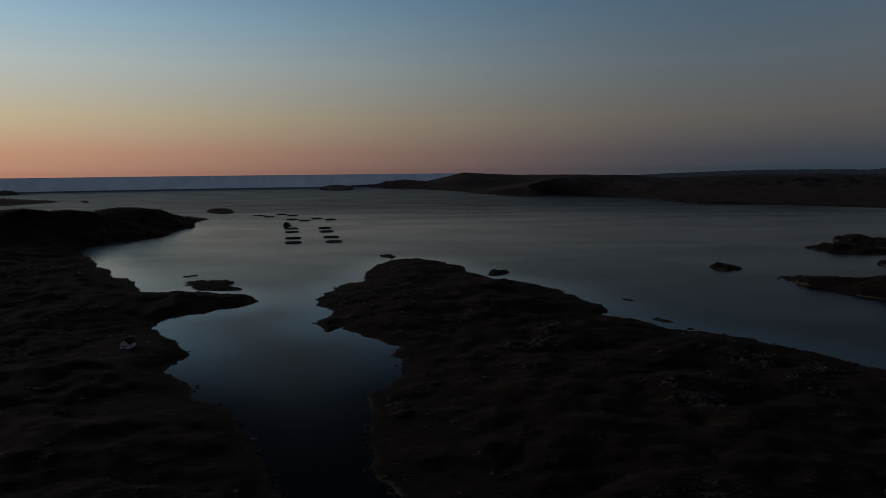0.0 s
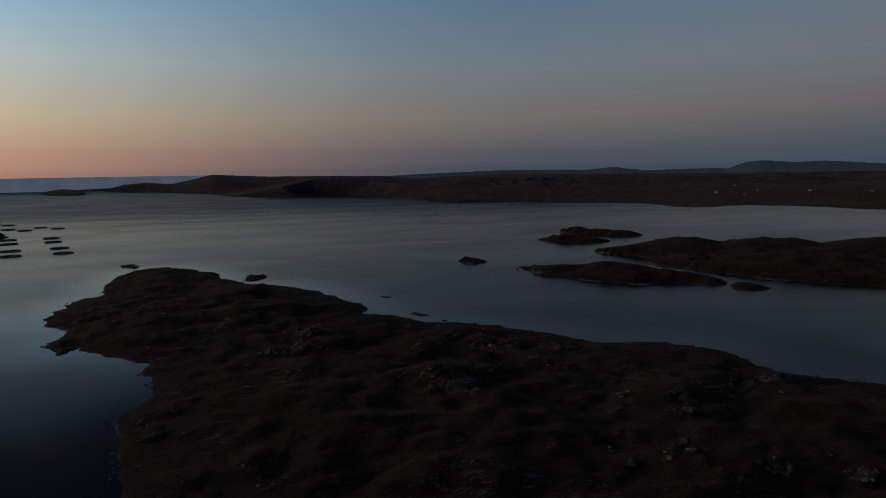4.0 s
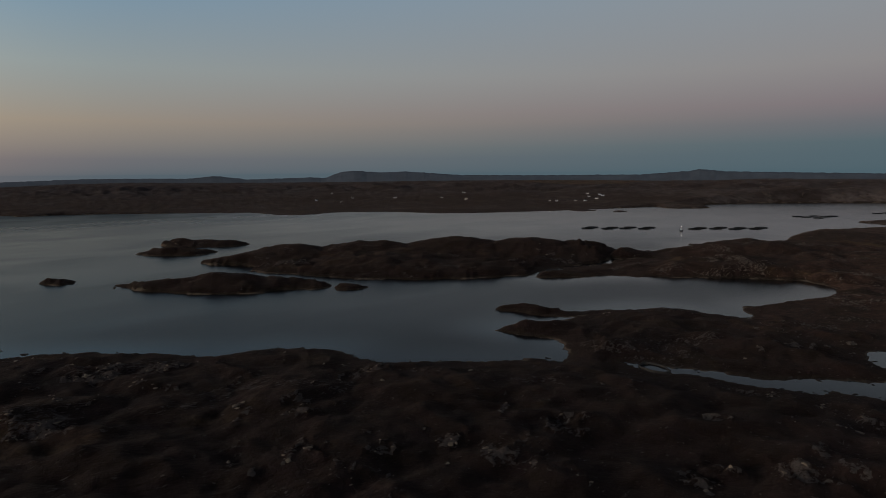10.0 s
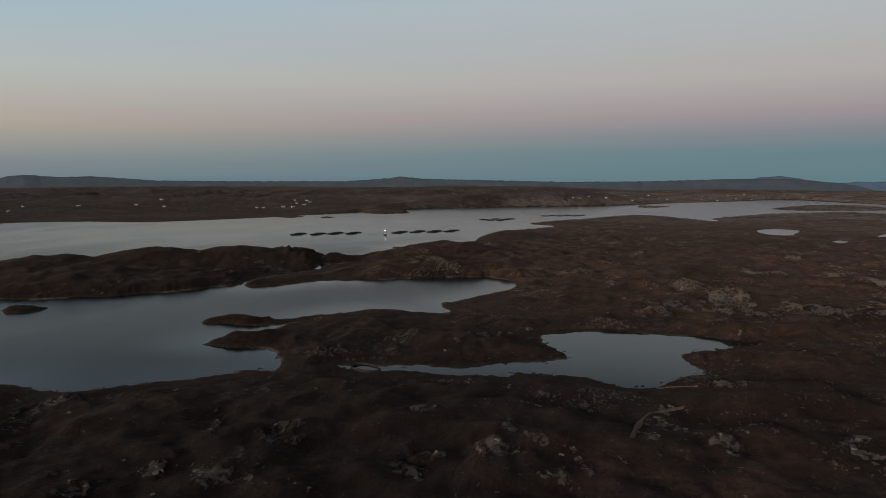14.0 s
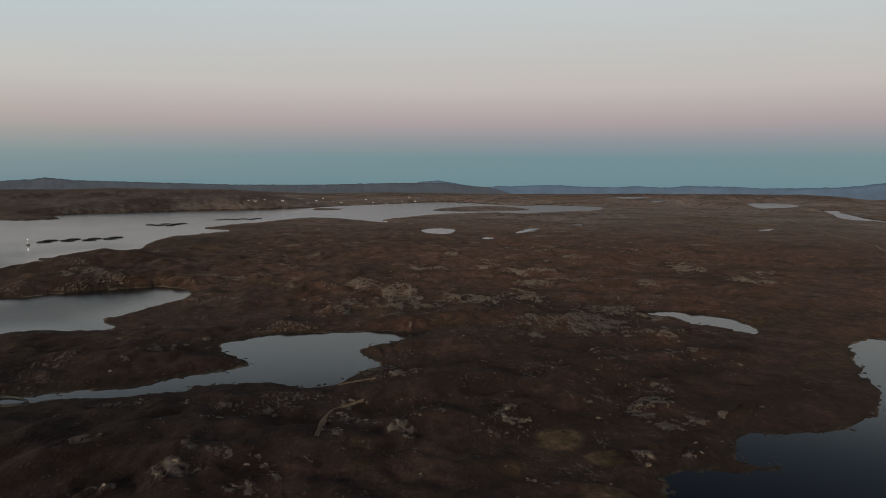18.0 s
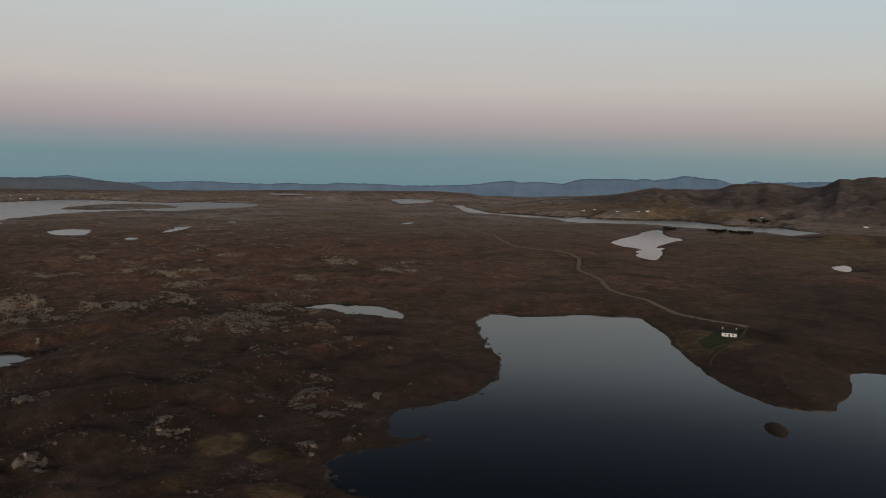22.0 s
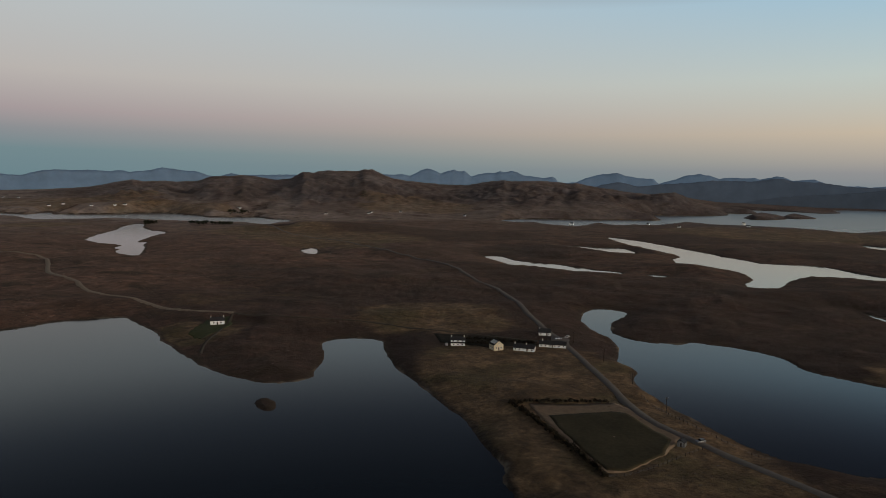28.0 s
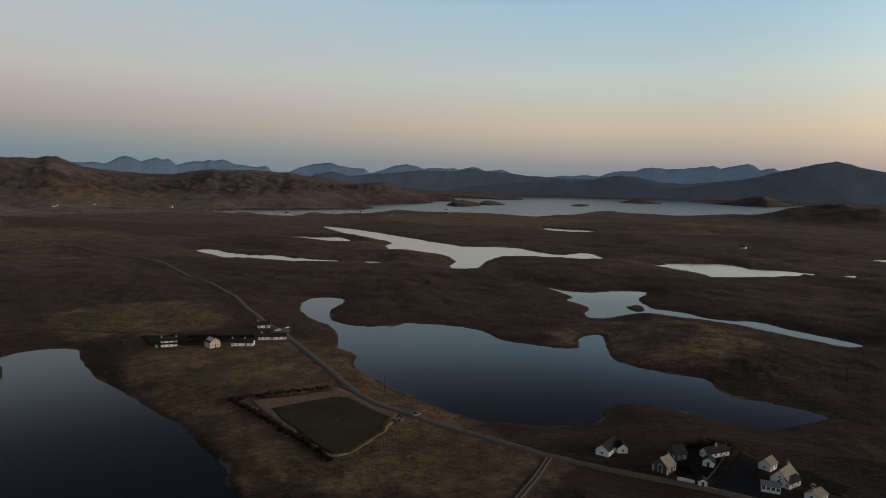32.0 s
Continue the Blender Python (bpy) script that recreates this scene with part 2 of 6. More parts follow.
LOCH_FAR_SOUTH = [
    (217, -2084), (176, -2257), (6, -2284), (-102, -2301), (-178, -2352), (-314, -2374), (-257, -2538), (-257, -2684),
    (-302, -2802), (-444, -2835), (-638, -2940), (-636, -3207), (-816, -3185), (-811, -3496), (-562, -3589), (-661, -3816),
    (-846, -3783), (-1038, -3658), (-1122, -3424), (-1265, -3551), (-1382, -4084), (-1711, -4092), (-1863, -3930), (-2050, -3790),
    (-2525, -4141), (-2700, -4029), (-2891, -3894), (-3045, -3775), (-3187, -3656), (-3299, -3555), (-3501, -3356), (-3334, -3195),
    (-3184, -3389), (-2919, -3183), (-2657, -2933),
]
LOCH_FAR_NORTH = [
    (-2479, -2840), (-2267, -2640), (-2145, -2621), (-1898, -2397), (-1728, -2252), (-1590, -2091), (-1501, -1955), (-1427, -1862),
    (-1374, -1832), (-1388, -1946), (-1346, -2003), (-1238, -2025), (-1211, -2155), (-1139, -2219), (-1176, -2382), (-1064, -2286),
    (-977, -2164), (-875, -2053), (-830, -2048), (-757, -1980), (-709, -1946), (-678, -2064), (-622, -2122), (-536, -2146),
    (-430, -2166), (-349, -2226), (-297, -2116), (-237, -2046), (-190, -2072), (-136, -2005), (-76, -2089), (-41, -1967),
    (-17, -1910), (65, -1956), (100, -2068), (157, -2002),
]
ISLE_OUTER = [
    (-742, 4097), (-808, 4782), (-751, 4791), (-675, 4803), (-563, 4408), (-506, 3906), (-602, 3833),
]
ISLE_ROUND = [
    (-665, 1938), (-683, 2111), (-607, 2009), (-551, 1844), (-577, 1802),
]
ISLE_TIP = [
    (-82, 889), (-75, 912), (-60, 881), (-67, 865),
]
SKERRY_SLIM = [
    (-280, 734), (-275, 746), (-262, 737), (-268, 726),
]
SKERRY_BROAD = [
    (-251, 674), (-252, 699), (-221, 700), (-210, 685), (-212, 672), (-192, 654), (-196, 642), (-213, 640), (-235, 651),
]
ISLE_FAR_A = [
    (-2732, 4008), (-2595, 4097), (-2260, 3767), (-2174, 3428), (-2375, 3479),
]
ISLE_FAR_B = [
    (-2494, 4160), (-2448, 4187), (-2398, 4216), (-2449, 4186),
]
ISLE_FAR_C = [
    (-2156, 3157), (-2022, 3187), (-1467, 2729), (-1475, 2550), (-1499, 2359), (-1630, 2384),
]
ISLE_FAR_D = [
    (-1423, 2720), (-1450, 2826), (-1339, 2655), (-1315, 2560),
]
ISLE_CAPE = [
    (45, 725), (58, 762), (64, 736), (54, 713),
]
ISLE_MID = [
    (301, 775), (321, 780), (317, 746), (297, 736),
]
ROCK_A = [
    (151, 582), (157, 583), (159, 569), (154, 571),
]
ROCK_B = [
    (152, 499), (161, 500), (163, 491), (157, 488),
]
ROCK_C = [
    (165, 468), (169, 469), (171, 463), (167, 463),
]
ISLE_LONG = [
    (335, 693), (362, 694), (410, 653), (444, 606), (469, 547), (480, 531), (450, 500), (425, 533), (385, 535),
    (358, 571), (349, 599), (335, 643),
]
ISLE_LONG_END = [
    (460, 505), (479, 505), (479, 481), (455, 476), (448, 488),
]
ROCK_D = [
    (527, 512), (539, 511), (536, 497), (524, 498),
]
ISLE_PAIR_A = [
    (577, 1041), (630, 1075), (640, 1017), (685, 998), (673, 923), (629, 917), (572, 977),
]
ISLE_PAIR_B = [
    (488, 945), (519, 971), (558, 954), (575, 899), (579, 871), (539, 858), (489, 900),
]
ISLE_GREAT = [
    (489, 793), (538, 799), (596, 798), (673, 783), (757, 729), (850, 654), (934, 552), (960, 479), (912, 409),
    (790, 373), (716, 395), (668, 394), (635, 393), (592, 419), (535, 476), (508, 531), (499, 581), (480, 654),
    (507, 708), (488, 751),
]
ISLE_GATE = [
    (829, 389), (882, 397), (913, 375), (906, 351), (873, 344), (832, 362),
]
SPIT_LOW = [
    (463, 310), (478, 311), (484, 296), (489, 255), (510, 245), (501, 236), (470, 250), (462, 275),
]
FLAT_A = [
    (1812, 988), (1892, 981), (1841, 903), (1764, 914),
]
FLAT_B = [
    (1814, 850), (1878, 855), (1844, 811), (1780, 810),
]
FLAT_C = [
    (2197, 902), (2268, 825), (2153, 667), (2044, 763),
]
FLAT_D = [
    (2795, -13), (2934, -95), (2902, -169), (2718, -88),
]
FLAT_E = [
    (2832, -583), (3174, -802), (3033, -977), (2775, -821),
]
LOCH_ISLE = [
    (151, -317), (151, -323), (147, -323), (140, -317), (138, -310), (139, -307), (144, -308),
]
FAR_ISLE_A = [
    (-638, -2766), (-756, -3033), (-803, -2918), (-796, -2745), (-699, -2622), (-628, -2608),
]
FAR_ISLE_F = [
    (-817, -2921), (-942, -3219), (-942, -3079), (-922, -2827), (-830, -2752), (-795, -2800),
]
FAR_ISLE_B = [
    (-1205, -2829), (-1344, -3044), (-1322, -2853), (-1175, -2661),
]
FAR_ISLE_C = [
    (-1635, -3253), (-1840, -3462), (-2011, -3684), (-1959, -3494), (-1861, -3163), (-1684, -3055), (-1664, -3187),
]
FAR_ISLE_D = [
    (-2199, -3559), (-2700, -4029), (-2891, -3894), (-3045, -3775), (-2778, -3225), (-2227, -2796), (-2117, -3017),
]
FAR_ISLE_G = [
    (2736, -480), (3029, -615), (3191, -750), (3229, -889), (3137, -953), (2805, -935), (2672, -811), (2618, -667),
    (2614, -547),
]
RUSH_ISLE = [
    (-292, -552), (-306, -561), (-303, -540), (-290, -532),
]
HIGH_LOCH_A = [
    (4001, -1822), (4039, -2035), (3721, -1945), (3554, -1724),
]
HIGH_LOCH_B = [
    (3915, -1973), (3947, -2251), (3569, -2095), (3438, -1798),
]
HIGH_LOCH_C = [
    (3443, -2364), (3678, -2681), (3171, -2515), (2845, -2192), (2771, -1980),
]
HIGH_LOCHS = [(31, HIGH_LOCH_A), (13, HIGH_LOCH_B), (8, HIGH_LOCH_C)]
# dark heather: x, y, reach
HEATHER = [(548, -1500, 180), (380, -1480, 150), (200, -1420, 160), (-520, -1230, 210), (-260, -1520, 160), (-760, -1120, 160), (60, -1150, 120), (-640, -960, 120), (-420, -660, 90), (-250, -255, 130), (-360, -380, 110), (-310, -190, 110)]
# hills: x, y, half-length across, half-depth, height
HILLS_WEST = [
    (-624, 1364, 130, 120, 44), (-563, 1390, 110, 120, 40), (-515, 1430, 70, 70, 27), (-647, 1185, 120, 120, 48),
    (-678, 1109, 120, 130, 55), (-630, 1961, 40, 60, 9), (-687, 4498, 90, 120, 21), (-2372, 4057, 70, 90, 27),
    (-2333, 3731, 70, 120, 23), (56, 736, 14, 16, 4), (-30, 799, 70, 60, 6),
]
HILLS_ISLES = [
    (403, 599, 45, 26, 13), (358, 636, 40, 20, 8), (449, 582, 40, 20, 3), (539, 721, 60, 50, 14), (586, 722, 60, 60, 20),
    (659, 656, 90, 60, 21), (737, 567, 90, 60, 25), (793, 485, 80, 60, 25), (838, 426, 60, 50, 23),
    (597, 1018, 40, 30, 10), (668, 973, 40, 25, 5), (535, 915, 50, 20, 6), (936, 290, 60, 50, 19),
    (963, 232, 60, 50, 20),
]
HILLS_MOOR = [
    (1282, 214, 90, 130, 11), (1841, 178, 70, 110, -2), (2000, -29, 110, 160, 7), (1797, 99, 60, 100, 3),
    (2251, -473, 140, 160, 2), (2480, -1067, 200, 180, 3), (2295, -1423, 220, 200, 13), (1222, -573, 160, 140, -11),
    (1006, -299, 110, 90, -13), (798, -62, 60, 70, -18), (555, -252, 50, 40, -4), (851, -1529, 200, 160, -9),
    (1289, -1658, 180, 140, -13),
]
HILLS_EAST = [
    (-1578, -1742, 240, 180, 53), (-1631, -1622, 200, 180, 58), (349, -1868, 250, 160, 12), (-887, -1450, 260, 120, 16),
    (-2245, -2941, 170, 130, 56), (-1760, -3254, 60, 90, 21), (364, -1248, 200, 160, -7), (-329, -997, 110, 60, -10),
    (-296, -476, 60, 26, -4), (-206, -542, 50, 28, -18), (-494, -667, 100, 60, 2), (-125, -790, 90, 70, -18),
    (-189, -321, 40, 14, -9), (-989, -1128, 200, 120, 11), (548, -1505, 200, 110, 21),
]
# skylines: bearing to the left in degrees, crest height
FAR_SHORE_HEAD = [
    (5.6, 17), (4.7, 39), (3.1, 50), (1.4, 37), (-1.7, 91), (-3.5, 82), (-6.1, 73), (-10.7, 71),
]
FAR_SHORE_WEST = [
    (-10.7, 81), (-14.6, 78), (-17.4, 62), (-23.5, 76), (-27.8, 78), (-34.1, 73), (-40.7, 71), (-50.6, 74), (-59.3, 74),
    (-67.1, 69), (-72.8, 69), (-75.9, 76), (-83.9, 71),
]
FAR_SHORE_EAST = [
    (-83.9, 57), (-90.9, 39), (-97.2, 49), (-101.1, 47), (-104.2, 42), (-111.0, 43), (-117.6, 53), (-123.7, 55),
    (-128.3, 58), (-131.2, 46), (-132.2, 34), (-137.5, 27),
]
BLUE_NORTH = [
    (-4.3, 58), (-7.0, 59), (-10.7, 65), (-14.6, 61), (-17.6, 73), (-24.4, 91), (-28.9, 90), (-31.4, 87), (-33.4, 103),
    (-35.9, 79), (-40.7, 89), (-41.9, 85), (-43.1, 121), (-44.2, 130), (-46.5, 117), (-48.4, 123), (-52.8, 97),
    (-59.3, 92), (-67.1, 92), (-70.7, 111), (-71.5, 123), (-73.3, 108), (-75.9, 103), (-79.8, 96), (-84.7, 88),
    (-90.9, 91), (-97.2, 106), (-101.1, 109), (-104.2, 85), (-111.0, 97), (-119.7, 103), (-123.7, 96),
]
BLUE_EAST_LOW = [
    (-99.9, 119), (-100.7, 124), (-101.6, 115), (-102.4, 103), (-103.3, 91), (-104.7, 83), (-105.8, 91), (-106.6, 89),
    (-109.3, 99), (-110.8, 98), (-112.0, 92), (-114.9, 88), (-116.7, 98), (-117.5, 92), (-119.3, 90), (-120.1, 102),
    (-121.5, 100), (-123.7, 99), (-125.5, 90), (-127.8, 93), (-130.6, 100), (-132.0, 110), (-132.7, 122), (-133.4, 126),
    (-134.5, 135), (-135.2, 121), (-136.6, 130), (-137.5, 124), (-138.6, 118), (-139.3, 134), (-140.0, 150), (-141.1, 155),
    (-142.0, 152), (-142.9, 157), (-144.3, 151), (-144.9, 159), (-145.6, 149), (-146.9, 161), (-147.9, 180), (-148.6, 174),
    (-149.4, 164), (-150.3, 161), (-151.3, 134), (-152.1, 134), (-152.9, 153),
]
BLUE_EAST_HIGH = [
    (-153.6, 143), (-163.9, 164), (-164.6, 166), (-165.7, 161), (-166.3, 169), (-167.0, 157), (-167.4, 172), (-167.9, 196),
    (-168.4, 208), (-168.9, 199), (-169.5, 176), (-170.0, 191), (-170.6, 203), (-171.0, 190), (-171.4, 197), (-172.0, 160),
    (-172.7, 176), (-173.3, 187), (-173.9, 185), (-174.4, 197), (-174.7, 190), (-175.3, 202), (-175.8, 189), (-176.2, 172),
    (-177.1, 166), (-177.7, 156), (-178.6, 165), (-178.8, 155), (-179.1, 122), (-180.5, 132), (-181.2, 159), (-182.1, 182),
    (-183.6, 196), (-184.3, 179), (-185.2, 165), (-186.4, 160), (-186.8, 130), (-187.1, 138), (-188.0, 158), (-188.7, 182),
    (-189.8, 195), (-190.5, 185), (-191.2, 167), (-192.1, 176), (-193.0, 170), (-193.5, 167),
]
BLUE_SOUTH = [
    (-193.0, 170), (-193.7, 175), (-194.0, 164), (-194.4, 172), (-195.1, 184), (-195.6, 181), (-196.2, 159),
    (-196.9, 164), (-197.6, 169), (-198.1, 154), (-198.5, 140), (-199.5, 130), (-200.4, 132), (-201.1, 125),
    (-202.6, 138), (-203.3, 136), (-204.2, 144), (-204.9, 138), (-205.3, 135), (-205.9, 154), (-206.6, 170),
    (-208.1, 175), (-208.7, 194), (-209.4, 198), (-210.0, 195), (-210.4, 189), (-211.7, 194), (-212.5, 201),
    (-213.7, 213), (-214.0, 210), (-214.3, 196), (-214.9, 207), (-215.7, 222), (-216.3, 226), (-216.6, 219),
    (-217.1, 189), (-217.6, 199), (-218.0, 203), (-218.3, 186), (-219.1, 194), (-219.8, 211), (-220.9, 232),
    (-222.0, 246), (-222.7, 233), (-223.7, 208), (-225.0, 186), (-227.4, 148),
]
DARK_HILLS = [
    (-139.4, 45), (-142.1, 64), (-143.8, 81), (-144.9, 95), (-145.8, 104), (-146.5, 99), (-147.8, 103), (-149.3, 99),
    (-150.5, 106), (-151.1, 119), (-152.1, 127), (-153.2, 126), (-153.8, 133), (-154.6, 129), (-155.9, 118),
    (-156.7, 116), (-157.5, 122), (-158.4, 154), (-159.3, 149), (-160.4, 162), (-161.1, 160), (-162.1, 163),
    (-162.8, 161), (-163.3, 168), (-164.0, 164), (-165.0, 140), (-165.7, 127), (-166.5, 119), (-167.6, 115),
    (-169.5, 105), (-170.7, 102), (-171.5, 103), (-173.5, 122), (-174.7, 131), (-175.4, 127), (-177.7, 130),
    (-179.9, 117), (-180.5, 120), (-182.1, 104), (-184.3, 85), (-186.1, 76), (-188.0, 86), (-188.7, 71), (-189.1, 55),
    (-191.2, 26),
]
SLATE_HILLS = [
    (-181.6, 94), (-182.5, 116), (-183.6, 134), (-184.3, 129), (-185.2, 109), (-187.1, 126), (-188.9, 135),
    (-190.7, 151), (-191.6, 152), (-193.5, 148), (-195.3, 168), (-196.3, 152), (-198.1, 147), (-199.9, 126),
    (-202.6, 119), (-204.4, 118), (-205.3, 109), (-206.6, 131), (-207.9, 139), (-209.0, 121), (-210.1, 103),
    (-212.1, 99), (-215.3, 123), (-217.6, 151), (-219.1, 181), (-219.8, 197), (-220.9, 219), (-222.0, 231),
    (-222.7, 219), (-223.7, 196), (-225.0, 177), (-227.4, 145),
]
FORE_HILLS = [
    (-192.5, 26), (-195.2, 63), (-197.0, 76), (-198.8, 85), (-200.6, 97), (-201.9, 109), (-203.2, 98), (-204.4, 106),
    (-205.7, 127), (-206.9, 141), (-208.2, 123), (-209.0, 100), (-211.0, 69), (-212.8, 90), (-214.3, 107), (-215.8, 124),
    (-217.1, 146), (-218.1, 168), (-219.4, 191),
]
FORE_KNOLL = [
    (-204.5, 31), (-205.3, 48), (-206.6, 75), (-207.6, 86), (-208.8, 69), (-210.2, 41),
]
ROAD = [
    (11, -500), (0, -471), (-12, -424), (-23, -383), (-32, -344), (-40, -320), (-58, -296), (-73, -276), (-88, -259),
    (-99, -245), (-114, -231), (-125, -222), (-139, -211), (-150, -201), (-160, -191), (-172, -180),
]
LANE = [
    (-99, -243), (-87, -226), (-75, -211), (-65, -195),
]
HOUSE_TRACK = [
    (257, -501), (247, -472), (239, -443), (236, -426), (232, -412), (224, -394),
]
SEA = SHORE_WEST + SHORE_INLET + SHORE_NORTH + SHORE_EAST + SHORE_FAR
LOCHS = [
    LOCH_MAIN_EAST + LOCH_MAIN_WEST, LOCH_ROADSIDE + LOCH_ROADSIDE_NEAR,
    LOCH_CHANNEL, LOCH_CRESCENT, LOCHAN_A, LOCHAN_B, LOCHAN_C, LOCHAN_D, LOCHAN_E, LOCHAN_F, LOCHAN_G, LOCH_VALLEY, LOCHAN_P, LOCHAN_Q, LOCHAN_R, LOCHAN_S, LOCH_SPUR, LOCHAN_H, LOCH_GREEN, LOCH_MID, LOCH_RIBBON, LOCHAN_I, LOCH_SHINE, LOCHAN_J, LOCHAN_K, LOCHAN_L, LOCHAN_M, LOCHAN_N, LOCHAN_O, LOCH_FAR_SOUTH + LOCH_FAR_NORTH,
]
ISLANDS = [
    ISLE_OUTER, ISLE_ROUND, ISLE_TIP, SKERRY_SLIM, SKERRY_BROAD, ISLE_FAR_A, ISLE_FAR_B, ISLE_FAR_C, ISLE_FAR_D, ISLE_CAPE, ISLE_MID, ROCK_A, ROCK_B, ROCK_C, ISLE_LONG, ISLE_LONG_END, ROCK_D, ISLE_PAIR_A, ISLE_PAIR_B, ISLE_GREAT, ISLE_GATE, SPIT_LOW, FLAT_A, FLAT_B, FLAT_C, FLAT_D, FLAT_E, LOCH_ISLE, FAR_ISLE_A, FAR_ISLE_F, FAR_ISLE_B, FAR_ISLE_C, FAR_ISLE_D, FAR_ISLE_G, RUSH_ISLE,
]
# ---- settlement: front-wall corners and places on the plan ----
HOUSE_TALL = ((74.4, -447.9), (65.1, -449.5))
HOUSE_CREAM = ((44.6, -438.6), (39.0, -442.4))
HOUSE_LONG = ((32.7, -443.1), (19.4, -441.1))
HOUSE_LOW = ((16.9, -457.6), (-0.6, -456.6))
HOUSE_YARD = ((18.4, -490.1), (10.1, -490.8))
COTTAGE_LOCH = ((256.9, -466.7), (248.1, -471.5))
HOUSE_INLET = ((-197.5, 414.5), (-191.6, 414.2))
VILLA_L = ((-118.2, -243.2), (-121.8, -239.2))
VILLA_L_WING = ((-127.1, -242.2), (-131.1, -241.5))
CHURCH = ((-132.5, -225.0), (-135.6, -219.9))
CHURCH_HALL = ((-145.6, -230.5), (-150.6, -231.2))
VILLA_CROSS = ((-153.4, -225.3), (-156.4, -222.7))
VILLA_CROSS_REAR = ((-158.8, -230.3), (-169.6, -232.2))
VILLA_BIG_WING = ((-171.6, -201.0), (-178.6, -203.8))
GATE_SHED = ((-141.7, -209.8), (-144.3, -208.4))
VILLA_GREY = ((-173.2, -219.6), (-175.3, -215.6))
VILLA_BIG = ((-168.6, -207.1), (-171.7, -201.9))
SUNROOM = ((-161.1, -202.1), (-166.0, -198.5))
VILLA_EDGE = ((-172.3, -194.7), (-174.4, -190.1))
SHED = ((-46.9, -292.3), (-49.7, -291.1))
CAGES_WEST = [(-461.1, 1740.1), (-424.0, 1692.8), (-411.6, 1776.6), (-373.6, 1727.1), (-344.7, 1585.8), (-308.4, 1545.7), (-293.4, 1615.5), (-255.2, 1573.5), (-291.9, 1335.3), (-274.7, 1260.3), (-228.8, 1340.9), (-213.0, 1265.1), (-247.5, 1142.5), (-232.0, 1069.8), (-187.3, 1155.8), (-171.0, 1081.0)]
BARGE_PLACE = [(-315.1, 1405.8)]
CAGES_NORTH = [(1240.9, 628.8), (1270.0, 633.3), (1253.9, 592.8), (1283.3, 596.5), (1278.4, 566.8), (1308.6, 570.0), (1290.3, 533.7), (1320.7, 536.2), (1335.2, 452.0), (1367.2, 451.7), (1361.7, 422.0), (1394.2, 422.2), (1373.4, 389.4), (1406.1, 388.9), (1399.8, 360.7), (1433.8, 358.5)]
CAGES_FAR = [(1831.4, 377.2), (1812.6, 355.5), (1868.6, 348.3), (1797.3, 326.2), (1851.0, 321.1), (1881.5, 311.4), (2053.2, 240.2), (2091.4, 222.3), (2067.9, 197.7), (2106.3, 179.2), (2082.7, 155.3), (2120.1, 139.2)]
BOAT_PLACE = [(1286.4, 461.2)]
CARS = [(4.6, -479.2), (-1.4, -487.3), (-57.2, -297.9), (-180.2, -199.4)]
POLES = [(-23.6, -427.3), (-36.8, -383.5), (-49.0, -341.0), (-5.8, -474.2), (-301.2, -315.9)]
TANK_PLACE = [(76.9, -445.4)]
FIELD = [(6.3, -319.3), (1.2, -303.2), (-8.8, -277.5), (-17.2, -260.4), (-24.4, -261.4), (-40.4, -281.5), (-45.5, -299.7), (-39.3, -310.6), (-29.4, -331.1), (-22.7, -331.6)]
VERGE = [(17.0, -333.3), (8.6, -311.7), (-5.5, -280.9), (-15.6, -258.6), (-19.7, -258.4), (-24.6, -260.6), (-40.8, -281.2), (-48.0, -297.0), (-50.5, -303.5), (-36.5, -333.1), (-25.1, -346.4), (-4.0, -337.7)]
HEDGE_SIDE = [(24.3, -329.8), (17.5, -322.8), (9.5, -307.9), (-2.3, -284.4), (-10.8, -268.6), (-16.0, -254.8)]
HEDGE_TOP = [(25.8, -331.4), (19.5, -334.2), (6.6, -337.0), (-9.5, -342.7), (-22.2, -347.2)]
LAWN = [(258.3, -439.3), (268.4, -483.9), (256.4, -496.1), (242.1, -472.3), (241.9, -448.3), (241.8, -426.2)]
YARD = [(10.2, -494.5), (-2.9, -485.3), (-2.8, -464.5), (9.0, -472.9)]
CAR_PARK = [(-177.5, -234.8), (-179.1, -227.7), (-165.9, -210.5), (-158.6, -199.9), (-160.0, -196.2), (-148.3, -201.8), (-146.6, -208.4)]
GARDEN_CHURCH = [(-152.8, -242.8), (-171.9, -246.1), (-175.0, -237.0), (-163.6, -225.1), (-153.9, -216.6), (-145.3, -211.9), (-139.0, -216.9), (-140.1, -224.1)]
GARDEN_FARM = [(90.7, -474.9), (69.1, -478.3), (51.1, -482.4), (27.4, -475.6), (19.3, -474.4), (18.7, -457.9), (35.2, -454.1), (47.4, -446.8), (64.8, -452.4), (82.6, -452.1)]
GARDEN_VILLA = [(-182.2, -221.7), (-190.2, -213.9), (-194.3, -199.5), (-186.0, -193.0), (-180.2, -199.4), (-178.2, -208.2)]
SCRUB_BACK = [(66.3, -468.1), (51.8, -469.2), (30.4, -466.0), (19.8, -467.8)]
FOLD = [(372.9, 155.6), (378.5, 154.8), (380.5, 149.4), (377.3, 141.9), (371.5, 136.3), (365.8, 135.2), (362.0, 139.9), (364.2, 147.7), (370.9, 154.8), (372.9, 155.6)]
WALL_LANE = [(-173.2, -237.4), (-157.2, -222.0), (-145.0, -211.5)]
WALL_WHITE = [(-137.0, -215.8), (-140.0, -213.3), (-142.5, -211.0)]
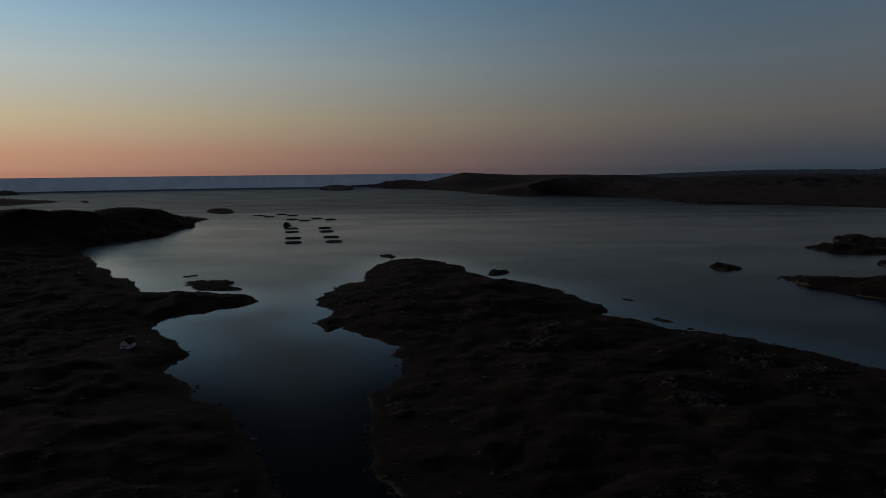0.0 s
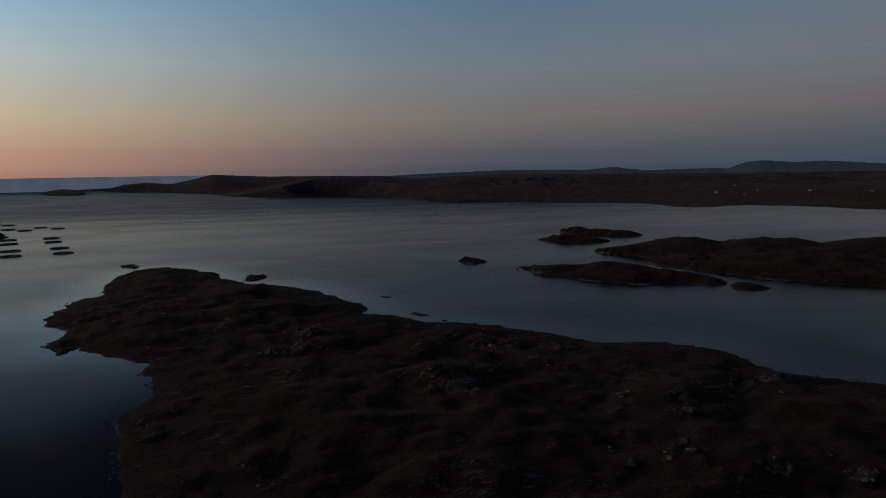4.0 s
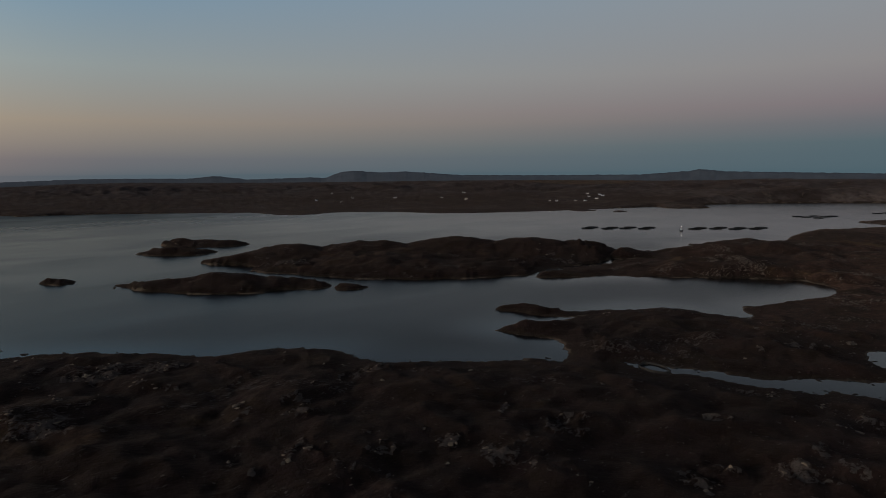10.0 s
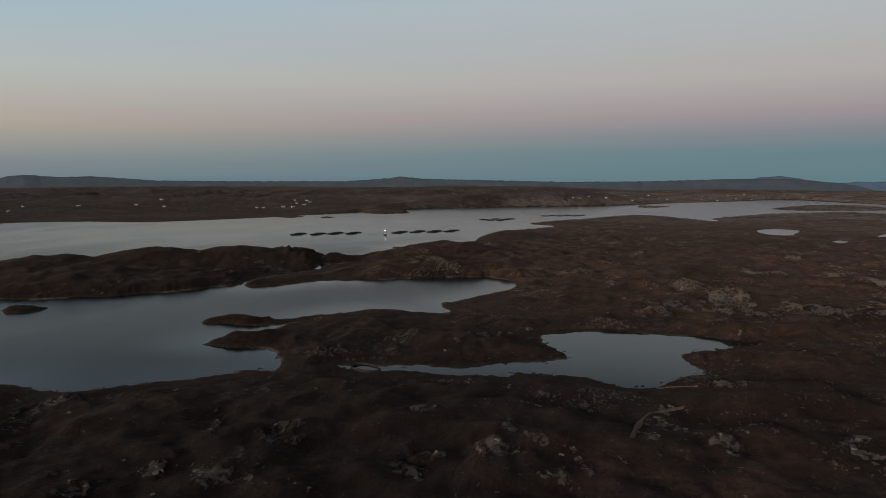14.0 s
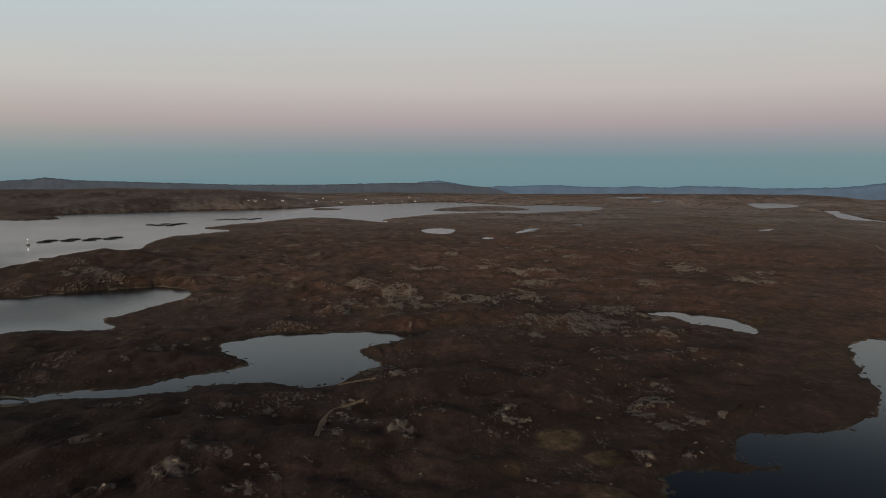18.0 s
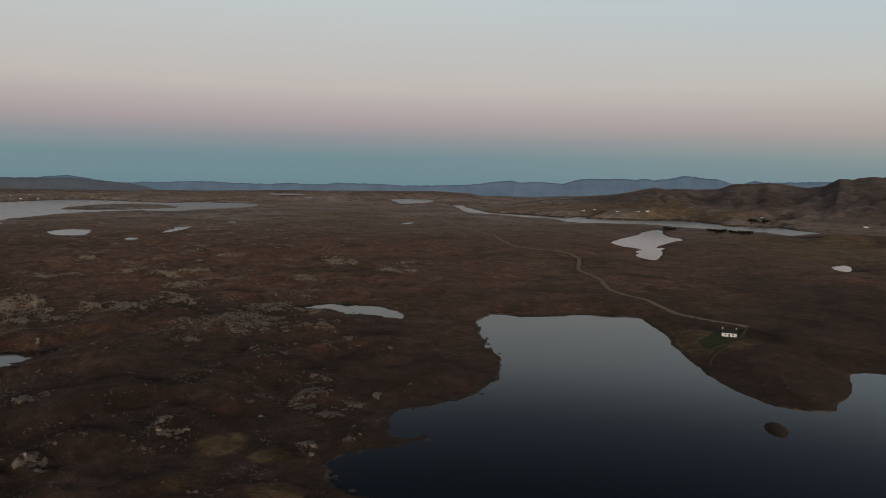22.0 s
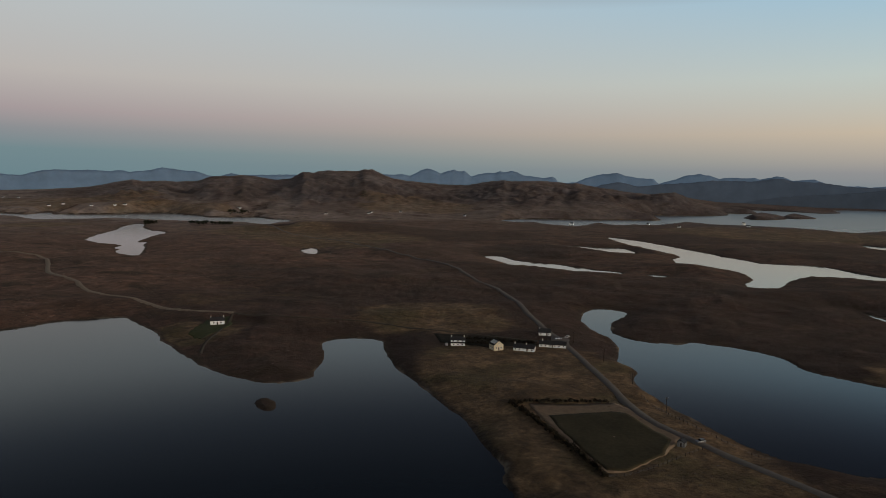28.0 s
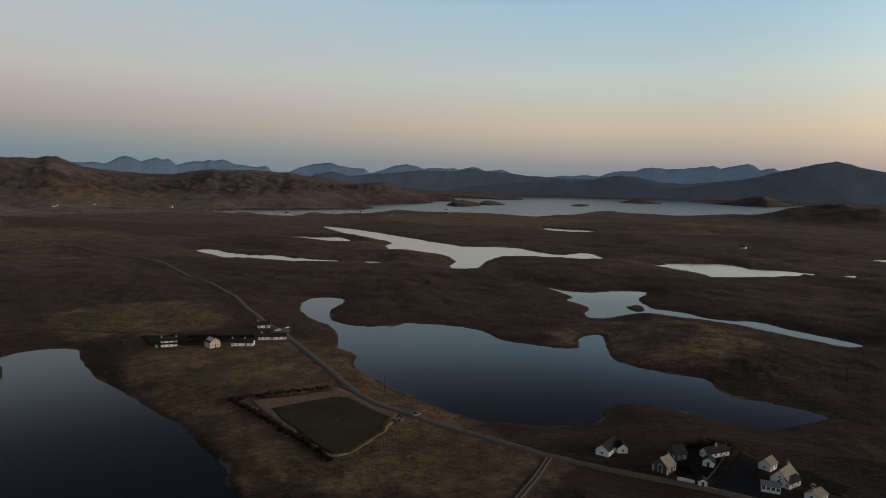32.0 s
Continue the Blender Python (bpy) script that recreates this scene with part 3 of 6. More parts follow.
WALL_CROFT = [(-56.6, -290.5), (-47.4, -280.4), (-33.6, -264.6), (-23.9, -256.2), (-15.9, -253.7)]
WOOD_PLACES = [(995.7, -1531.6), (982.0, -1505.0), (1004.0, -1520.0), (885.7, -1556.3), (862.0, -1530.0), (816.5, -1530.0), (802.0, -1540.0), (971.4, -1959.5), (997.7, -1956.1)]
FENCE_ROAD = [(-39.7, -362.8), (-52.7, -329.2), (-69.4, -302.7), (-83.7, -286.6)]
SCRUB_FARM = [(63.4, -456.7), (55.7, -457.1), (48.7, -459.2)]
SCRUB_VILLA = [(-158.1, -240.7), (-167.6, -244.4), (-175.4, -242.4), (-175.8, -237.5)]
SCRUB_CHURCH = [(-144.2, -225.4), (-146.3, -222.0), (-147.3, -217.8)]
# levelled ground: x, y, reach, height
PADS = [(36.1, -426.6, 75, 3.5), (-17.6, -398.7, 55, 3.5), (-20.2, -294.9, 62, 3.5), (-136.3, -233.8, 45, 3.5), (-155.5, -222.3, 48, 3.5), (-174.8, -204.1, 50, 3.5), (252.0, -466.9, 38, 3.5), (-195.4, 415.7, 40, 3.5), (-85.3, -251.4, 45, 3.5)]
PASTURES = [(26.6, -405.6, 70), (-16.5, -375.3, 70), (5.9, -292.5, 60), (-20.2, -294.9, 70), (-55.6, -240.6, 48), (44.9, -354.7, 60), (-241.9, -422.7, 75), (258.6, -443.8, 40), (101.7, -534.5, 70), (414.8, -1257.8, 180), (609.2, -1377.3, 150), (-502.2, -1765.4, 300), (4844.8, -225.2, 500), (2990.2, 1549.2, 350), (3793.4, -1441.8, 230), (2016.2, -1170.0, 150), (1960.5, -2009.2, 200), (1702.8, -2050.5, 200), (1542.5, -2185.0, 180), (1316.7, -2026.3, 150), (1144.4, -2049.3, 120), (1166.5, -1384.1, 110), (1718.1, -1146.7, 130), (544.0, -1208.8, 85), (431.9, -1117.0, 60), (614.9, -2470.2, 180), (447.9, -2401.7, 150), (-939.5, -1417.0, 90), (-634.8, -1658.7, 110),
            (495.0, -1290.0, 88), (420.0, -1195.0, 78), (330.0, -1075.0, 52),
            (272.0, -106.0, 13), (250.0, -115.0, 9), (216.0, -101.0, 12), (600.0, -2240.0, 120), (426.0, -2290.0, 130), (-300.0, -1831.0, 90), (-406.0, -1815.0, 90), (-510.0, -1745.0, 100), (-618.0, -1755.0, 90), (-840.0, -1310.0, 55)]
OUTCROPS_NEAR = [
    (499.8, -222.3, 24), (435.5, -231.1, 16), (603.9, -37.2, 18), (631.6, -82.9, 22), (636.0, -200.9, 20), (591.4, -145.4, 18), (820.9, -488.0, 26), (586.2, -30.3, 18),
    (601.8, -79.1, 26), (814.9, 245.1, 26), (783.5, 201.5, 24), (290.3, -171.1, 14), (245.1, -129.0, 12), (685.2, -236.9, 26), (666.2, -476.3, 24), (66.6, 442.0, 16),
    (197.2, 360.6, 16), (266.1, 258.5, 12), (110.7, 303.4, 14), (58.2, 408.9, 16), (171.6, 375.7, 18),
]
OUTCROPS_MOOR = [
    (254.7, 47.2, 9), (253.1, 135.3, 9), (235.4, 74.7, 10), (290.6, 85.8, 10), (651.8, -210.8, 14), (675.9, -331.9, 18), (750.3, -442.4, 20), (555.3, -259.6, 26),
    (522.5, -284.7, 16), (497.0, -162.9, 10), (621.9, -36.8, 14), (301.2, -168.2, 9), (290.6, -200.3, 8), (245.6, -144.6, 6), (691.0, -52.2, 16), (812.0, -133.9, 16),
    (823.3, -215.3, 20), (904.1, -365.0, 22), (746.1, -540.0, 16), (613.4, -129.8, 14), (767.7, -267.5, 16),
]
OUTCROPS_PALE = [
    (479.9, -211.5, 34), (454.2, -227.3, 28), (599.6, -38.4, 10), (653.1, -85.7, 22), (587.4, -100.9, 16), (612.5, -149.2, 12), (608.7, -199.4, 22), (668.6, -350.1, 24),
    (756.3, -454.1, 16), (401.6, -179.3, 8), (294.9, -156.2, 9), (277.8, -157.5, 8), (369.8, -51.2, 7), (447.3, -146.8, 7), (463.8, -275.2, 7), (980.4, -209.5, 14),
    (753.5, -233.0, 16), (654.2, -479.3, 14), (195.8, 233.1, 8), (168.2, 198.8, 8), (255.7, 142.0, 6), (243.9, 130.3, 6), (237.9, 77.6, 6), (251.9, 41.5, 7),
    (287.6, -38.6, 6), (237.6, 20.7, 7), (211.6, 164.1, 6), (181.9, 174.8, 6),
]
OUTCROPS = OUTCROPS_NEAR + OUTCROPS_MOOR + OUTCROPS_PALE
FAR_HOUSES_A = [(1611.5, 1844.1), (1636.7, 1748.5), (1845.1, 1691.4), (1954.1, 1564.2), (2136.6, 1602.8), (2060.5, 1185.1), (2066.4, 1162.5), (2122.8, 1121.8), (2132.5, 1090.2), (2250.3, 1136.6), (2336.6, 1138.0), (2213.5, 1089.2), (2303.3, 1110.4), (2338.5, 1188.0)]
FAR_HOUSES_B = [(2884.4, 223.1), (2898.2, 197.9), (2942.4, 165.1), (2975.5, 94.2), (3870.9, 26.6), (3175.0, -10.1), (3708.6, -55.3), (3887.8, -94.7), (3664.3, -141.1), (3578.6, -177.5), (3779.4, -320.4), (3561.2, -336.3), (3689.0, -384.2), (3530.2, -402.0), (3822.3, -485.2), (3680.7, -503.4), (3901.3, -572.0), (3765.6, -586.4)]
FAR_HOUSES_C = [(1812.8, 1986.1), (1751.3, 1813.4), (1953.8, 1456.6)]
FAR_HOUSES_D = [(1602.2, -1992.8), (1466.5, -1946.4), (1406.0, -1975.8), (1393.4, -2006.7), (2062.5, -2253.7), (1974.4, -2228.1), (1633.3, -1967.4), (1077.3, -2159.2), (725.5, -2016.5)]
FAR_HOUSES_E = [(606.6, -2067.9), (530.1, -2169.2), (319.3, -2143.4), (-7.2, -1993.0), (-287.0, -1929.8), (-524.6, -2256.8), (-497.2, -2084.5), (603.5, -2081.3), (-220.2, -2041.2), (-729.9, -996.2)]
SHEEP_PATH = [(279.9, -3.1), (293.6, -4.4), (311.7, -7.2), (324.2, -13.8), (335.3, -27.4)]
SHEEP_PATH_LOCH = [(371.4, -16.0), (373.9, -24.8), (369.7, -39.2)]
FAINT_TRACK = [(-0.2, -471.6), (38.4, -477.2), (74.6, -482.4), (120.0, -494.0), (159.5, -504.0), (196.9, -492.9), (231.3, -494.4), (256.2, -503.6)]
TRACK = [(256.2, -503.6), (300.6, -506.4), (332.4, -520.9), (350.3, -530.1), (389.7, -550.8), (426.7, -564.9), (453.6, -584.4), (489.3, -622.5), (528.2, -641.2), (578.4, -689.4), (624.3, -748.8), (675.0, -801.2), (715.3, -811.5), (768.8, -810.2), (827.2, -823.4), (894.1, -865.3), (1047.0, -992.7), (1227.7, -1087.1), (1371.5, -1151.2), (1699.5, -1362.7)]
ROAD_FAR = [(827.9, -1558.8), (710.3, -1510.3), (519.5, -1291.2), (434.2, -1220.1), (356.4, -1146.1), (297.3, -1044.6), (244.4, -976.5), (193.7, -928.0), (147.5, -855.5), (123.7, -811.5), (102.9, -753.8), (74.1, -701.2), (51.3, -648.9), (34.7, -578.5), (19.9, -532.5)]

# ---- materials ----
def material(name, rough=0.8):
    m = bpy.data.materials.new(name)
    m.use_nodes = True
    t = m.node_tree
    p = t.nodes["Principled BSDF"]
    p.inputs["Roughness"].default_value = rough
    return m, t, p


def place(t):
    g = t.nodes.new("ShaderNodeNewGeometry")
    return g.outputs["Position"]


def noise_tex(t, where, scale, detail=4.0, rough=0.55, dist=0.0, squash=None):
    n = nd(t, "ShaderNodeTexNoise", Scale=scale, Detail=detail, Roughness=rough, Distortion=dist)
    if squash:
        mp = t.nodes.new("ShaderNodeMapping")
        mp.inputs["Scale"].default_value = squash[:3]
        mp.inputs["Rotation"].default_value = (0, 0, squash[3])
        t.links.new(where, mp.inputs[0])
        where = mp.outputs[0]
    t.links.new(where, n.inputs["Vector"])
    return n.outputs[0]


def span(t, v, lo, hi):
    n = t.nodes.new("ShaderNodeMapRange")
    n.inputs[1].default_value, n.inputs[2].default_value = lo, hi
    t.links.new(v, n.inputs[0])
    return n.outputs[0]


def bump(t, p, h, strength, dist):
    b = nd(t, "ShaderNodeBump", Strength=strength, Distance=dist)
    t.links.new(h, b.inputs["Height"])
    t.links.new(b.outputs[0], p.inputs["Normal"])


def attr(t, name):
    n = t.nodes.new("ShaderNodeAttribute")
    n.attribute_name = name
    return n.outputs["Fac"]


def plain(name, col, rough=0.8, vary=0.25, scale=1.5, metal=0.0, bumpy=0.0):
    """A painted or natural surface with blotches and grain."""
    m, t, p = material(name, rough)
    w = place(t)
    dark = tuple(c * (1 - vary) for c in col)
    lite = tuple(min(1, c * (1 + vary)) for c in col)
    f = math_node(t, "ADD", math_node(t, "MULTIPLY", noise_tex(t, w, scale), 0.6), math_node(t, "MULTIPLY", noise_tex(t, w, scale * 9), 0.4))
    t.links.new(mix(t, span(t, f, 0.32, 0.68), dark, lite), p.inputs["Base Color"])
    p.inputs["Metallic"].default_value = metal
    if rough >= 0.85:
        p.inputs["Specular IOR Level"].default_value = 0.15
    if bumpy:
        bump(t, p, noise_tex(t, w, scale * 6), bumpy, 0.05)
    return m


def moor_material():
    m, t, p = material("moorland", 0.95)
    w = place(t)
    big, mid, fine = noise_tex(t, w, 0.006, 3), noise_tex(t, w, 0.035, 5, 0.6), noise_tex(t, w, 0.45, 5, 0.65)
    tuft = noise_tex(t, w, 2.2, 3, 0.6)
    heath = mix(t, span(t, mid, 0.35, 0.62), (0.0062, 0.0042, 0.0058, 1), (0.019, 0.0121, 0.0165, 1))
    dry = mix(t, span(t, mid, 0.35, 0.62), (0.012, 0.0086, 0.0074, 1), (0.088, 0.056, 0.045, 1))
    heath = mix(t, attr(t, "rusty_lit"), heath, dry)
    rust = mix(t, math_node(t, "MULTIPLY", span(t, math_node(t, "ADD", big, math_node(t, "MULTIPLY", attr(t, "rusty_lit"), 0.12)), 0.40, 0.60), attr(t, "rusty_lit")), heath, mix(t, span(t, mid, 0.3, 0.7), (0.076, 0.043, 0.033, 1), (0.26, 0.146, 0.110, 1)))
    peat = mix(t, span(t, noise_tex(t, w, 0.018, 5, 0.62, 0.6), 0.56, 0.66), rust, (0.022, 0.016, 0.011, 1))
    straw = mix(t, math_node(t, "MULTIPLY", span(t, noise_tex(t, w, 0.011, 5, 0.62, 0.8), 0.60, 0.70), math_node(t, "ADD", math_node(t, "MULTIPLY", attr(t, "rusty_lit"), 0.75), 0.25)), peat, (0.18, 0.125, 0.066, 1))
    field = mix(t, span(t, mid, 0.35, 0.65), (0.108, 0.073, 0.038, 1), (0.27, 0.182, 0.102, 1))
    field = mix(t, span(t, noise_tex(t, w, 0.02, 3), 0.5, 0.62), field, (0.105, 0.086, 0.040, 1))
    ground = mix(t, attr(t, "pasture"), straw, field)
    grain = mix(t, span(t, fine, 0.3, 0.72), (0.5, 0.5, 0.5, 1), (1.3, 1.3, 1.3, 1))
    ground = mix(t, 1.0, ground, grain, "MULTIPLY")
    clump = mix(t, span(t, noise_tex(t, w, 0.13, 7, 0.7, 0.4), 0.36, 0.64), (0.38, 0.40, 0.43, 1), (1.6, 1.54, 1.46, 1))
    ground = mix(t, 1.0, ground, clump, "MULTIPLY")
    # upland grass and rock, greyer than the heather; distance haze painted into the colour
    crest = mix(t, attr(t, "rusty_lit"), mix(t, span(t, mid, 0.35, 0.65), (0.016, 0.0150, 0.0205, 1), (0.042, 0.0375, 0.0460, 1)),
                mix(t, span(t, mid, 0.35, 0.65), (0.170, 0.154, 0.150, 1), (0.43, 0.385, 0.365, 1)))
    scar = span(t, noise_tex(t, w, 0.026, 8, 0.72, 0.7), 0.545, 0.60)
    crest = mix(t, math_node(t, "MULTIPLY", scar, 0.8), crest, mix(t, attr(t, "rusty_lit"), (0.085, 0.078, 0.072, 1), (0.33, 0.27, 0.215, 1)))
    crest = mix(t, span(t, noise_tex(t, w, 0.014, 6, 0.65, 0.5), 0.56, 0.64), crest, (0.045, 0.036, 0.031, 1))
    # high far ground and the far isles take a darker blue-grey
    crest = mix(t, math_node(t, "MULTIPLY", attr(t, "slate_tint"), 0.9), crest, mix(t, span(t, mid, 0.35, 0.65), (0.030, 0.033, 0.044, 1), (0.086, 0.088, 0.106, 1)))
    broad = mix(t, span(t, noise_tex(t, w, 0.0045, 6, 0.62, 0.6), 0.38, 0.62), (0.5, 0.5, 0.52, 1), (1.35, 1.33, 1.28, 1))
    ground = mix(t, attr(t, "hazy_upland"), ground, mix(t, 1.0, crest, broad, "MULTIPLY"))
    # gneiss breaking through in broken ribs and scattered blocks
    patch = math_node(t, "ADD", noise_tex(t, w, 0.016, 4, 0.6, 0.5), math_node(t, "MULTIPLY", attr(t, "craggy"), 0.11))
    patch = math_node(t, "SUBTRACT", patch, math_node(t, "MULTIPLY", attr(t, "pasture"), 0.4))
    patch = math_node(t, "SUBTRACT", patch, math_node(t, "MULTIPLY", attr(t, "smooth_moor"), 0.13))
    gather = span(t, patch, 0.54, 0.66)
    slabs = math_node(t, "ADD", noise_tex(t, w, 0.27, 4, 0.55, 0.7, (1.0, 1.9, 1.0, 0.5)), math_node(t, "MULTIPLY", gather, 0.165))
    bits = math_node(t, "ADD", noise_tex(t, w, 0.8, 3, 0.6, 0.6), math_node(t, "MULTIPLY", gather, 0.10))
    rmask = math_node(t, "MAXIMUM", span(t, slabs, 0.688, 0.705), span(t, bits, 0.715, 0.735))
    ribs = math_node(t, "ADD", math_node(t, "MULTIPLY", attr(t, "bare_rock"), 0.62), math_node(t, "MULTIPLY", math_node(t, "SUBTRACT", noise_tex(t, w, 0.30, 6, 0.68, 0.5), 0.5), 3.0))
    rmask = math_node(t, "MAXIMUM", rmask, span(t, ribs, 0.42, 0.53))
    stone = mix(t, span(t, noise_tex(t, w, 0.9, 6, 0.75), 0.26, 0.60), (0.18, 0.145, 0.11, 1), (0.64, 0.54, 0.42, 1))
    # darker copy of the stone on back-lit bearings, shade painted in
    stone = mix(t, attr(t, "rusty_lit"), mix(t, span(t, noise_tex(t, w, 0.9, 6, 0.75), 0.26, 0.60), (0.040, 0.036, 0.036, 1), (0.142, 0.129, 0.124, 1)), stone)
    ground = mix(t, rmask, ground, stone)
    # wrack and wet rock along the water's edge
    edge = math_node(t, "ADD", attr(t, "inland"), math_node(t, "MULTIPLY", math_node(t, "SUBTRACT", noise_tex(t, w, 0.12, 4), 0.5), 8.0))
    wet = span(t, edge, 4.5, 1.5)
    ground = mix(t, wet, ground, mix(t, span(t, fine, 0.45, 0.7), (0.018, 0.015, 0.011, 1), (0.07, 0.06, 0.048, 1)))
    shingle = math_node(t, "MULTIPLY", span(t, edge, 2.2, 0.6), span(t, noise_tex(t, w, 0.03, 3), 0.5, 0.6))
    ground = mix(t, shingle, ground, (0.22, 0.185, 0.14, 1))
    t.links.new(ground, p.inputs["Base Color"])
    h = math_node(t, "ADD", math_node(t, "MULTIPLY", fine, 1.0), math_node(t, "MULTIPLY", tuft, 0.3))
    h = math_node(t, "ADD", h, math_node(t, "MULTIPLY", rmask, 0.5))
    bump(t, p, h, 0.8, 1.2)
    # dry heather and grass catch the low light at a glancing view
    p.inputs["Specular IOR Level"].default_value = 0.12
    p.inputs["Sheen Weight"].default_value = 0.2
    p.inputs["Sheen Roughness"].default_value = 0.6
    p.inputs["Sheen Tint"].default_value = (0.50, 0.35, 0.26, 1)
    return m


def water_material():
    m, t, p = material("water", 0.05)
    w = place(t)
    p.inputs["Base Color"].default_value = (0.011, 0.021, 0.028, 1)
    p.inputs["IOR"].default_value = 1.22
    wind = noise_tex(t, w, 0.004, 4, 0.55, 0.6, (1.0, 2.2, 1.0, 0.4))
    rr = math_node(t, "ADD", math_node(t, "MULTIPLY", math_node(t, "ADD", math_node(t, "MULTIPLY", span(t, wind, 0.38, 0.66), 0.045), 0.12), attr(t, "open_sea")), 0.085)
    t.links.new(math_node(t, "ADD", rr, math_node(t, "ADD", math_node(t, "MULTIPLY", attr(t, "ruffled"), 0.025), math_node(t, "MULTIPLY", attr(t, "windy"), 0.13))), p.inputs["Roughness"])
    t.links.new(math_node(t, "ADD", math_node(t, "ADD", math_node(t, "MULTIPLY", attr(t, "ruffled"), 0.85), math_node(t, "MULTIPLY", attr(t, "windy"), 2.4)), math_node(t, "SUBTRACT", 1.19, math_node(t, "MULTIPLY", attr(t, "open_sea"), 0.06))), p.inputs["IOR"])
    bump(t, p, noise_tex(t, w, 0.6, 3, 0.6), 0.06, 0.3)
    return m


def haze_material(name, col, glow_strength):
    """Far hills and sea; haze is painted into their colour and emission."""
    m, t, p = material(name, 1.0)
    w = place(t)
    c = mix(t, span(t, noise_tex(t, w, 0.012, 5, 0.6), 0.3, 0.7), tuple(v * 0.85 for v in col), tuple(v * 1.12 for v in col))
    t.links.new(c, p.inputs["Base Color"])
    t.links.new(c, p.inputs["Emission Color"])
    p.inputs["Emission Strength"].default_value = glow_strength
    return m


MOOR, WATER = moor_material(), water_material()
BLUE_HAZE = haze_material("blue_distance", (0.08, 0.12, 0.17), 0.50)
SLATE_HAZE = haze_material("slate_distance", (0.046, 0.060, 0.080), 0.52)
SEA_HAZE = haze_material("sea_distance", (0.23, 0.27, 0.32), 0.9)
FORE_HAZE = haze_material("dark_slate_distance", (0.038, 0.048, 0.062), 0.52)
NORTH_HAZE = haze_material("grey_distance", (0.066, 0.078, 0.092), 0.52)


# ---- numbers for the land ----
PERM = np.random.RandomState(7).permutation(512)
GRAD = np.random.RandomState(8).uniform(0, 2 * math.pi, 512)
GRAD_X, GRAD_Y = np.cos(GRAD), np.sin(GRAD)


def perlin(x, y):
    xi, yi = np.floor(x).astype(int), np.floor(y).astype(int)
    fx, fy = x - xi, y - yi
    u, v = fx * fx * fx * (fx * (fx * 6 - 15) + 10), fy * fy * fy * (fy * (fy * 6 - 15) + 10)

    def corner(i, j):
        a = (PERM[(xi + i) & 511] + (yi + j)) & 511
        return GRAD_X[a] * (fx - i) + GRAD_Y[a] * (fy - j)

    return 1.5 * ((corner(0, 0) * (1 - u) + corner(1, 0) * u) * (1 - v) + (corner(0, 1) * (1 - u) + corner(1, 1) * u) * v)


def fbm(x, y, octaves=4):
    out, a = 0.0, 1.0
    for k in range(octaves):
        out, a, x, y = out + a * perlin(x, y), a * 0.5, x * 2.03 + 17.3, y * 2.03 - 9.1
    return out


def rounded(poly, times=1):
    """An outline with its corners cut, so that it runs smoothly."""
    p = np.array(poly, float)
    for _ in range(times):
        q = np.roll(p, -1, 0)
        p = np.stack([p * 0.8 + q * 0.2, p * 0.2 + q * 0.8], 1).reshape(-1, 2)
    return p


def inside_distance(x, y, poly):
    """Metres to an outline, positive inside; far points keep a large negative number."""
    p = rounded(poly)
    q = np.roll(p, -1, 0)
    lo, hi = p.min(0) - 160, p.max(0) + 160
    out = np.full(x.shape, -160.0)
    near = np.nonzero((x > lo[0]) & (x < hi[0]) & (y > lo[1]) & (y < hi[1]))[0]
    if not len(near):
        return out
    # points in patches, each met only by the edges that matter to it
    key = np.floor(np.log(np.hypot(x[near], y[near]) + 30) * 9) * 512 + np.floor(np.arctan2(y[near], x[near]) * 14)
    order = np.argsort(key, kind="stable")
    near = near[order]
    for patch in np.split(near, np.nonzero(np.diff(key[order]))[0] + 1):
        px, py = x[patch], y[patch]
        x0, x1, y0, y1 = px.min(), px.max(), py.min(), py.max()
        ex0, ex1 = np.minimum(p[:, 0], q[:, 0]), np.maximum(p[:, 0], q[:, 0])
        ey0, ey1 = np.minimum(p[:, 1], q[:, 1]), np.maximum(p[:, 1], q[:, 1])
        close = (ex0 < x1 + 160) & (ex1 > x0 - 160) & (ey0 < y1 + 160) & (ey1 > y0 - 160)
        cross = (ey0 <= y1) & (ey1 >= y0) & (ex1 >= x0)
        d2, odd = np.full(px.shape, 160.0 ** 2), np.zeros(px.shape, bool)
        for (ax, ay), (bx, by), c, k in zip(p, q, close, cross):
            ex, ey = bx - ax, by - ay
            if c:
                t = np.clip(((px - ax) * ex + (py - ay) * ey) / (ex * ex + ey * ey + 1e-9), 0, 1)
                d2 = np.minimum(d2, (px - ax - t * ex) ** 2 + (py - ay - t * ey) ** 2)
            if k and ey:
                odd ^= ((ay > py) != (by > py)) & (px < ex * (py - ay) / ey + ax)
        out[patch] = np.where(odd, 1, -1) * np.sqrt(d2)
    return out


def smooth(a, b, v):
    t = np.clip((v - a) / (b - a), 0, 1)
    return t * t * (3 - 2 * t)


def skyline(bearing, crest, fade=3.0):
    b = np.array(sorted(crest))
    z = np.interp(bearing, b[:, 0], b[:, 1])
    return z * smooth(b[0, 0] - fade, b[0, 0], bearing) * smooth(-b[-1, 0] - fade, -b[-1, 0], -bearing)


def bearing_of(x, y):
    return (np.degrees(np.arctan2(-x, y)) - 60.0) % 360.0 - 300.0


